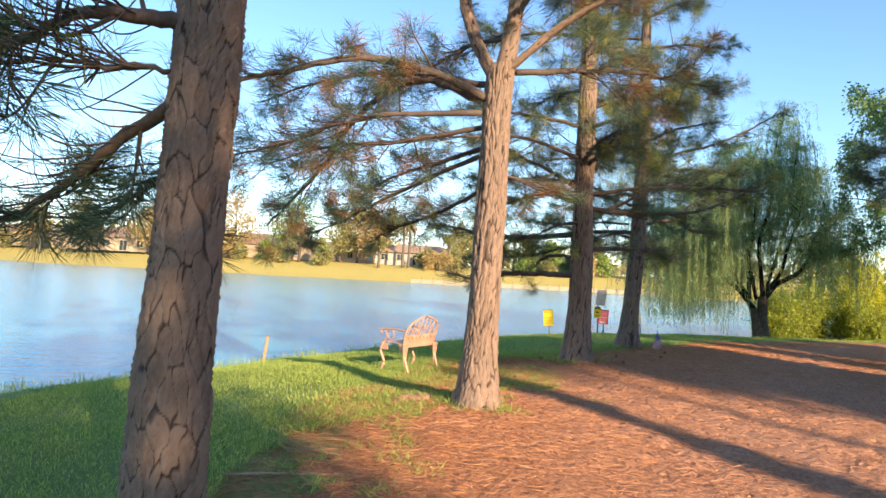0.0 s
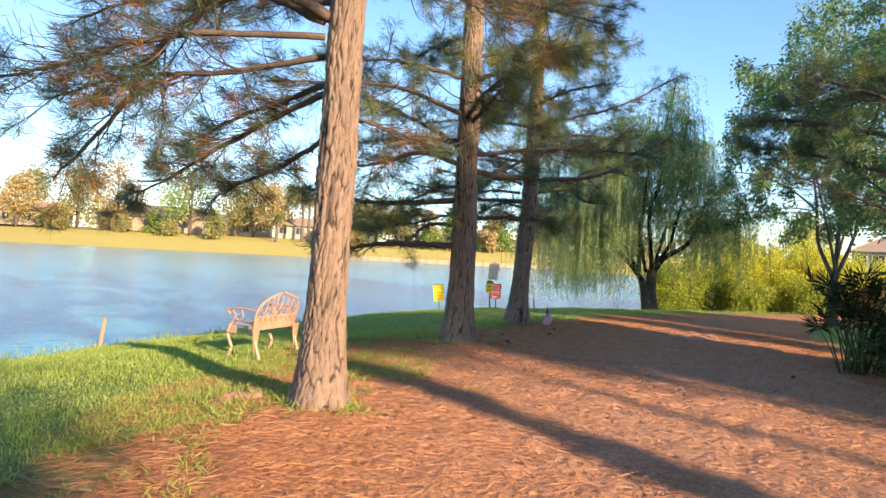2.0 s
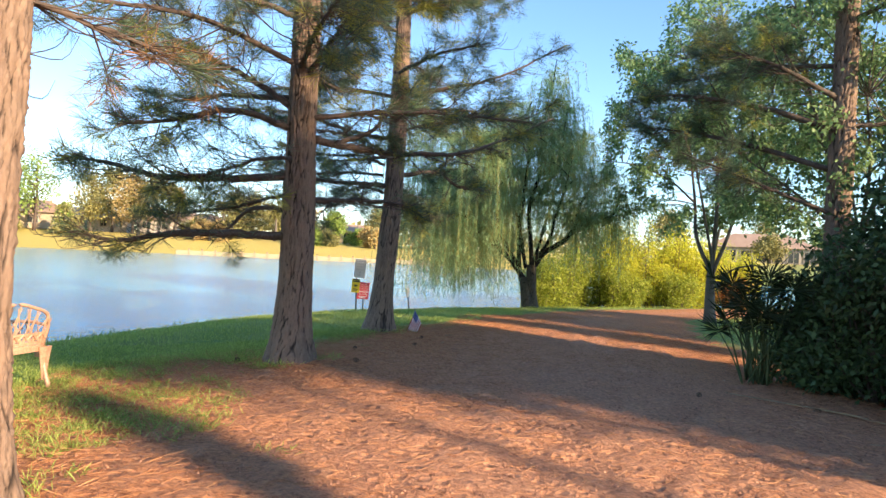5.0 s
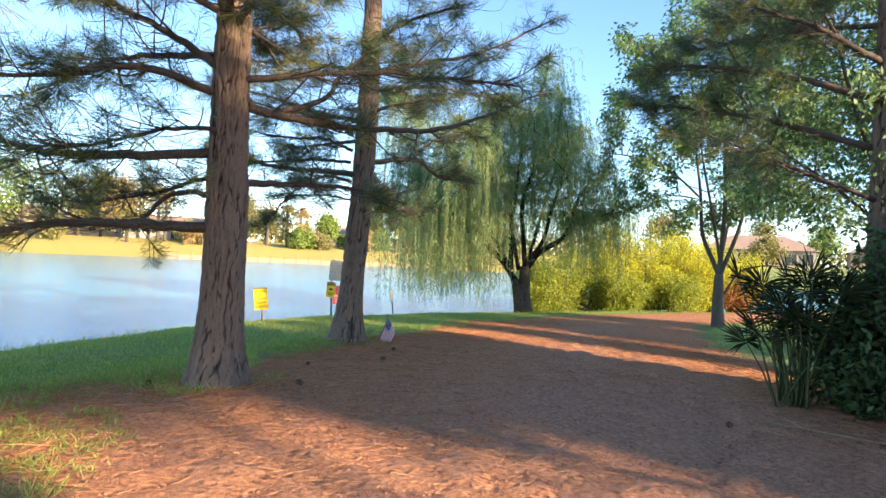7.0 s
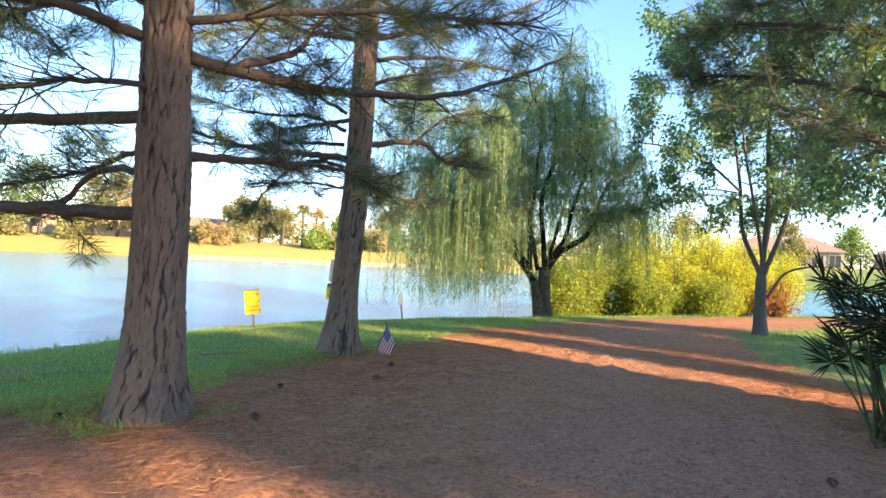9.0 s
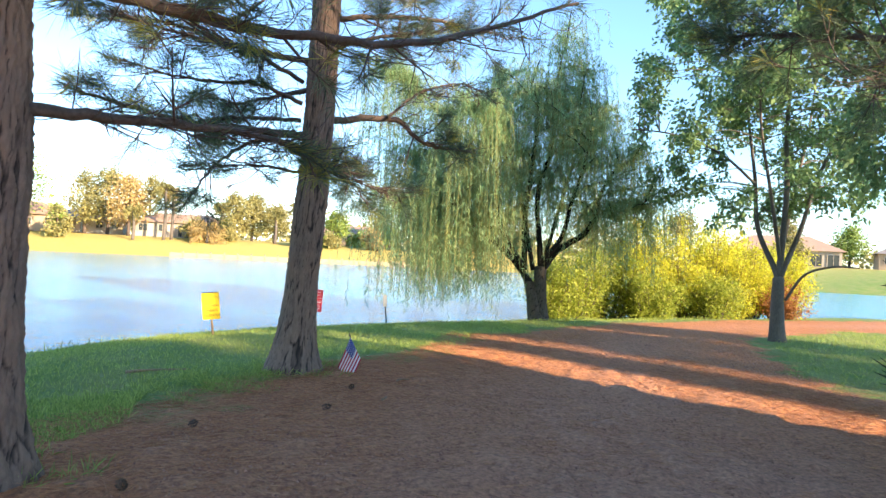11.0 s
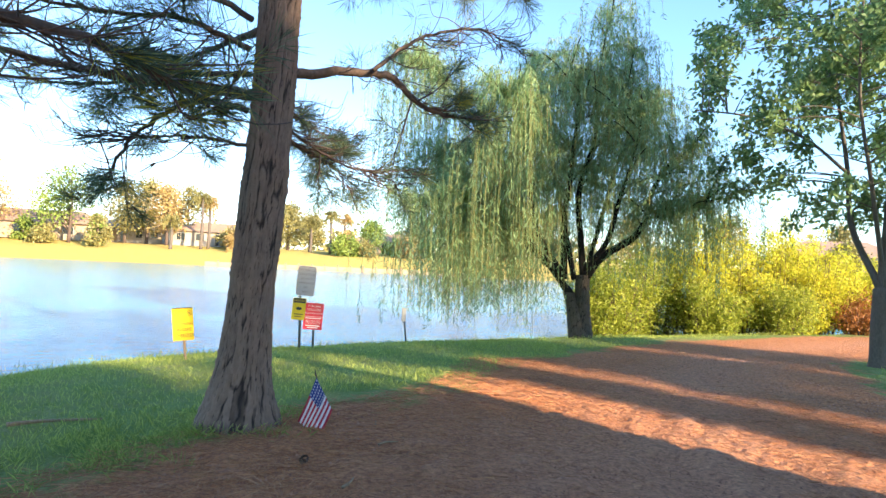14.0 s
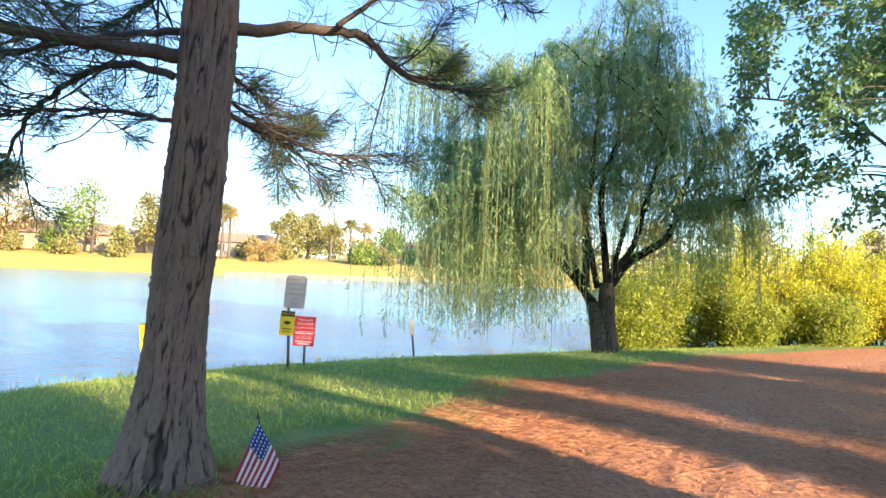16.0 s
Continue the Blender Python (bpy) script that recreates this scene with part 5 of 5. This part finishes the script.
for k, (fx, fy, fh, fr, kind) in enumerate([(-39, 118, 10.5, 4.2, 2), (-26.5, 116, 10.5, 4.6, 1), (-47, 122, 9, 4, 0), (-20, 122, 8.5, 3.4, 0), (-16.5, 121, 8.8, 3.2, 0), (-13, 118, 8, 3, 2),
                                            (-11, 126, 9, 4, 0), (3, 122, 6.6, 2.6, 0), (6, 124, 7, 3, 0), (10, 128, 6, 3, 0), (20, 118, 4.6, 2.4, 1), (29, 122, 5.5, 3, 0), (36, 116, 6.5, 3.2, 0),
                                            (44, 112, 6.0, 3.0, 0), (-55, 118, 7.5, 3.4, 2), (-70, 122, 9, 4.0, 0), (-81, 124, 8, 3.6, 2), (-98, 128, 10, 4.4, 0), (-112, 130, 9, 4, 1), (-60, 136, 10, 4, 0),
                                            (62, 104, 7, 3.4, 0), (78, 100, 7.5, 3.4, 0), (99, 98, 6.5, 3.4, 0), (108, 92, 6, 3, 1), (122, 84, 7, 4, 0), (130, 70, 7, 4, 1), (86, 84, 3.4, 2.2, 0), (54, 118, 8, 4, 0)]):
    far_tree(fx, fy, fh * 1.2, fr * 1.22, 200 + k, (FAR_LEAF, FAR_GREEN, FAR_RUST)[kind],
             ("broad olive tree on the far shore", "round bright green tree on the far shore", "rust-tinged tree on the far shore")[kind])
for k, (fx, fy, fh) in enumerate([(-7.4, 114, 8.0), (-6.4, 115, 7.4), (9.5, 116, 4.6), (12.6, 114, 6.2), (15.0, 115, 5.8), (0.8, 117, 5.5), (-11.5, 112, 4.4), (-74, 116, 7)]):
    palm_tree(fx, fy, fh, 300 + k, 1.25, FAR_RUST if k in (1, 4) else FAR_LEAF)
palm_tree(-1.0, 112, 1.6, 310, 2.6, FAR_RUST, "low spreading date palm on the far shore")
for k in range(30):
    fx = rng_far.uniform(-105, 45)
    fy = (112 if fx > -55 else 118) + rng_far.uniform(-2, 6) + max(0.0, -fx - 40) * 0.12
    far_tree(fx, fy, rng_far.uniform(2.2, 5.2), rng_far.uniform(1.3, 2.4), 240 + k, (FAR_LEAF, FAR_GREEN, FAR_LEAF, FAR_RUST)[k % 4], "low rounded garden tree on the far shore", 0.12, thin=0.6)
# far woods that close the horizon
woods = Heap()
for k in range(420):
    a = rng_far.uniform(-0.2, math.pi + 0.2)
    q = rng_far.uniform(165, 300)
    wx, wy = 5 + q * 1.25 * math.cos(a), 20 + q * math.sin(a)
    c = np.array([wx, wy, gz(wx, wy) + rng_far.uniform(1.0, 6.0)])
    b = c + rng_far.normal(0, 1, (46, 3)) * (3.2, 3.2, 2.0)
    b[:, 2] = np.maximum(b[:, 2], gz(wx, wy))
    blades(woods, b, rng_far.normal(0, 1, (46, 3)), 1.9, 1.5, rng_far)
tagged(placed("far_woods", woods.mesh("far_woods", FAR_LEAF)), "hazy line of trees beyond the lake houses", "trees", kind="stuff")

# panelled bulkhead along the far bank
wall = thing("bulkhead", (0, 0, 0), "pale concrete bulkhead with posts at the far waterline", "retaining wall")
bm = bmesh.new()
box(bm, (1.55, 0.18, 0.6), (0, 0, -0.06), None, 0.03)
panel = bpy.data.meshes.new("panel")
bm.to_mesh(panel)
bm.free()
panel.materials.append(CONCRETE)
bm = bmesh.new()
box(bm, (0.22, 0.26, 0.95), (0, 0, 0), None, 0.03)
pile = bpy.data.meshes.new("pile")
bm.to_mesh(pile)
bm.free()
pile.materials.append(POST_WOOD)
for k in range(21):
    f = k / 20
    px, py = -4 + 34 * f, 95.4 - 2.6 * f
    placed("panel", panel, wall, "", pose(px, py, -0.22, 0, 0, -4.4))
    placed("pile", pile, wall, "", pose(px + 0.86, py - 0.1, -0.2, 0, 0, -4.4))


# ---- litter and grass ----
def ground_points(n, rng, x0, x1, y0, y1):
    x, y = rng.uniform(x0, x1, n), rng.uniform(y0, y1, n)
    return x, y, inside_and_far(x, y, PATH), inside_and_far(x, y, LAKE)


def soft_noise(x, y, scale, seed):
    r = np.random.default_rng(seed)
    out = np.zeros(len(x))
    for k in range(7):
        a, f = r.uniform(0, 6.28), scale * r.uniform(0.6, 1.9)
        out += np.sin((x * math.cos(a) + y * math.sin(a)) * f + r.uniform(0, 6.28))
    return out / 3.0


STRAW = leafy("pine_straw", (0.28, 0.11, 0.05), (0.66, 0.34, 0.16), rough=0.7, glow=0)


def straw():
    rng = np.random.default_rng(8)
    x, y, d, w = ground_points(330000, rng, -2.5, 9.5, 1.5, 17)
    patchy = soft_noise(x, y, 1.3, 4)
    keep = (d < 0.55 + 0.3 * patchy) & (rng.random(len(x)) < np.clip(0.13 + 0.9 * np.exp(-np.maximum(-d, 0) / 1.0) + 0.16 * patchy, 0.03, 1))
    x, y = x[keep], y[keep]
    n = len(x)
    base = np.column_stack([x, y, ground_z(x, y) + rng.uniform(0.006, 0.022, n)])
    a = rng.uniform(0, 2 * math.pi, n)
    h = Heap()
    blades(h, base, np.column_stack([np.cos(a), np.sin(a), rng.normal(0, 0.10, n)]), rng.uniform(0.08, 0.22, n), 0.0034, rng)
    tagged(placed("pine_straw", h.mesh("pine_straw", STRAW)), "loose red-brown pine straw lying on the path", "pine straw", kind="stuff")


def lawn():
    rng = np.random.default_rng(9)
    h = Heap()
    for count, x0, x1, y0, y1, tall in ((150000, -4.5, 3.0, 2.2, 12.5, 0.06), (120000, -5.5, 9.0, 8.0, 21.0, 0.075), (40000, 8.5, 18.0, 8.0, 24.5, 0.09)):
        x, y, d, w = ground_points(count, rng, x0, x1, y0, y1)
        clump = soft_noise(x, y, 2.2, 6)
        keep = (w > 0.05) & (d > 0.25 + 0.35 * clump)
        x, y, clump, w = x[keep], y[keep], clump[keep], w[keep]
        n = len(x)
        rim = np.clip(1 - d[keep] / 1.2, 0, 1)
        base = np.column_stack([x, y, ground_z(x, y) - 0.005])
        way = rng.normal(0, 0.45, (n, 3)) + (0, 0, 1)
        blades(h, base, way, tall * rng.uniform(0.5, 1.3, n) * (1 + 0.35 * np.clip(clump, -1, 1.5) + 0.7 * rim * rng.random(n)), 0.007, rng, 0.15)
    # rougher tufts at the foot of the pines and along the path's edge
    for k in range(340):
        s = rng.random()
        j = rng.integers(2, 9)
        p = PATH[j] + (PATH[j + 1] - PATH[j]) * s + rng.normal(0, 0.38, 2)
        if rng.random() < 0.3:
            tx, ty = ((0.4, 6.3), (2.2, 10.0), (3.9, 13.2), (3.2, 12.6))[rng.integers(0, 4)]
            p = np.array([tx, ty]) + rng.normal(0, 0.32, 2) + (-0.1, 0.1)
        n = 40
        q = p + rng.normal(0, 0.07, (n, 2))
        base = np.column_stack([q, ground_z(q[:, 0], q[:, 1]) - 0.005])
        blades(h, base, rng.normal(0, 0.5, (n, 3)) + (0, 0, 1), rng.uniform(0.05, 0.15, n), 0.0045, rng, 0.25)
    # a sparse patch of grass in the straw between two pines
    for k in range(120):
        p = np.array([0.85, 8.4]) + rng.normal(0, 1, 2) * (0.4, 0.45)
        n = 26
        q = p + rng.normal(0, 0.06, (n, 2))
        base = np.column_stack([q, ground_z(q[:, 0], q[:, 1]) - 0.005])
        blades(h, base, rng.normal(0, 0.5, (n, 3)) + (0, 0, 1), rng.uniform(0.05, 0.13, n), 0.0045, rng, 0.25)
    # reeds along the waterline
    for k in range(260):
        j = rng.integers(4, 15)
        p = LAKE[j] + (LAKE[j + 1] - LAKE[j]) * rng.random() + rng.normal(0, 0.12, 2)
        n = 9
        q = p + rng.normal(0, 0.08, (n, 2))
        base = np.column_stack([q, np.maximum(ground_z(q[:, 0], q[:, 1]), -0.64)])
        blades(h, base, rng.normal(0, 0.25, (n, 3)) + (0, 0, 1), rng.uniform(0.08, 0.26, n), 0.008, rng, 0.1)
    tagged(placed("grass", h.mesh("grass", GRASS)), "short green lawn grass with longer tufts at the edges", "grass", kind="stuff")


straw()
lawn()

def chips():
    """Clods and bark chips that roughen the trodden path."""
    rng = np.random.default_rng(18)
    x, y, d, w = ground_points(70000, rng, -1.5, 11, 1.5, 19)
    keep = d < -0.15
    x, y = x[keep], y[keep]
    n = len(x)
    size = rng.uniform(0.004, 0.013, n) * np.where(rng.random(n) < 0.05, 1.6, 1.0)
    c = np.column_stack([x, y, ground_z(x, y)])
    a = rng.uniform(0, 6.28, n)
    corners = [np.column_stack([np.cos(a + k * 2.09 + rng.normal(0, 0.3, n)), np.sin(a + k * 2.09 + rng.normal(0, 0.3, n)), np.full(n, -0.3)]) * size[:, None] + c for k in range(3)]
    top = c + np.column_stack([rng.normal(0, 0.3, n), rng.normal(0, 0.3, n), rng.uniform(0.5, 1.0, n)]) * size[:, None]
    v = np.stack(corners + [top], 1).reshape(-1, 3)
    k = np.arange(n)[:, None] * 4
    h = Heap()
    h.add(v, np.hstack([k, k + 1, k + 3, k + 1, k + 2, k + 3, k + 2, k, k + 3]).reshape(-1, 3))
    tagged(placed("bark_chips", h.mesh("bark_chips", CHIP)), "small reddish bark chips and clods on the path", "bark chips", kind="stuff")


CHIP = leafy("bark_chip", (0.26, 0.115, 0.07), (0.70, 0.36, 0.21), rough=0.9, glow=0)
chips()

CONE = two_scale("pine_cone_scales", (0.05, 0.03, 0.02), (0.16, 0.09, 0.05), 20, 120)


def pine_cone(x, y, seed):
    rng = np.random.default_rng(seed)
    s = thing("pine_cone", (x, y, gz(x, y) + 0.02), "dark open pine cone lying on the path", "pine cone", "fallen cones", turn=rng.uniform(0, 360))
    s.scale = (0.8, 0.7, 0.7)
    h = Heap()
    for k in range(60):
        f = k / 60
        a = k * 2.4
        r = 0.036 * math.sin(math.pi * (0.12 + 0.8 * f))
        c = np.array([0.09 * f - 0.045, r * math.cos(a) * 0.5, r * math.sin(a) * 0.5 + 0.012])
        blades(h, c[None], np.array([[0.5, math.cos(a), math.sin(a)]]), 0.026, 0.018, rng)
    placed("scales", h.mesh("scales", CONE), s)


def stick(x, y, length, turn, seed, thick=0.012, name="fallen_stick"):
    rng = np.random.default_rng(seed)
    s = thing(name, (x, y, gz(x, y) + thick), "dry bare stick lying on the ground", "stick", "fallen sticks", turn=turn)
    h = Heap()
    q = curve_points([(-length / 2, 0, 0), (-length * 0.1, 0.05 * length * rng.normal(), 0.006), (length / 2, 0.03 * length * rng.normal(), 0.004)], 6)
    tube(h, q, np.linspace(thick, thick * 0.4, len(q)), 6)
    placed("wood", h.mesh("wood", POST_WOOD, True), s)


for k, (cx, cy) in enumerate([(6.14, 8.34), (4.32, 12.2), (6.9, 7.6), (3.07, 11.04), (2.84, 9.79), (1.62, 10.13), (4.0, 11.5)]):
    pine_cone(cx, cy, 400 + k)
for k, (cx, cy, ln, tn, th) in enumerate([(6.9, 7.9, 1.3, 120, 0.012), (-0.9, 4.15, 0.9, 5, 0.012), (-1.0, 4.9, 0.7, 150, 0.010), (2.6, 13.6, 0.6, 10, 0.018), (4.54, 11.85, 0.15, 60, 0.010), (4.88, 12.54, 0.14, 20, 0.010), (4.88, 13.08, 0.12, 80, 0.008), (-1.15, 5.3, 0.55, 170, 0.008),
                                          (7.2, 7.2, 0.8, 100, 0.010), (6.6, 6.6, 0.5, 160, 0.008)]):
    stick(cx, cy, ln, tn, 420 + k, th)


def bark_piece(x, y, size, turn, seed, label="curled flake of brown bark lying in pine straw"):
    """A curled slab of shed bark with a ragged rim."""
    rng = np.random.default_rng(seed)
    p = thing("bark_piece", (x, y, gz(x, y) + 0.012), label, "bark", "shed bark", turn=turn)
    bm = bmesh.new()
    n, m = 12, 6
    rows = []
    for i in range(n + 1):
        u = i / n * 2 - 1
        wide = size * 0.34 * (1 - 0.55 * u * u) * rng.uniform(0.8, 1.1)
        rows.append([bm.verts.new((size * 0.5 * u, wide * (2 * j / m - 1), 0.16 * size * (1 - (2 * j / m - 1) ** 2) + rng.normal(0, 0.012 * size))) for j in range(m + 1)])
    for i in range(n):
        for j in range(m):
            bm.faces.new((rows[i][j], rows[i + 1][j], rows[i + 1][j + 1], rows[i][j + 1]))
    geo = bmesh.ops.extrude_face_region(bm, geom=bm.faces[:])["geom"]
    bmesh.ops.translate(bm, vec=(0, 0, -0.05 * size), verts=[g for g in geo if isinstance(g, bmesh.types.BMVert)])
    part("slab", bm, BARK_FLAKE, p)


BARK_FLAKE = two_scale("shed_bark", (0.20, 0.10, 0.06), (0.46, 0.26, 0.16), 9, 80)
for k, (bx, by, size, tn) in enumerate([(-0.22, 6.5, 0.30, 12), (-0.38, 6.42, 0.2, 60), (-0.12, 6.72, 0.22, 150), (-0.3, 6.75, 0.16, 100)]):
    bark_piece(bx, by, size, tn, 500 + k)
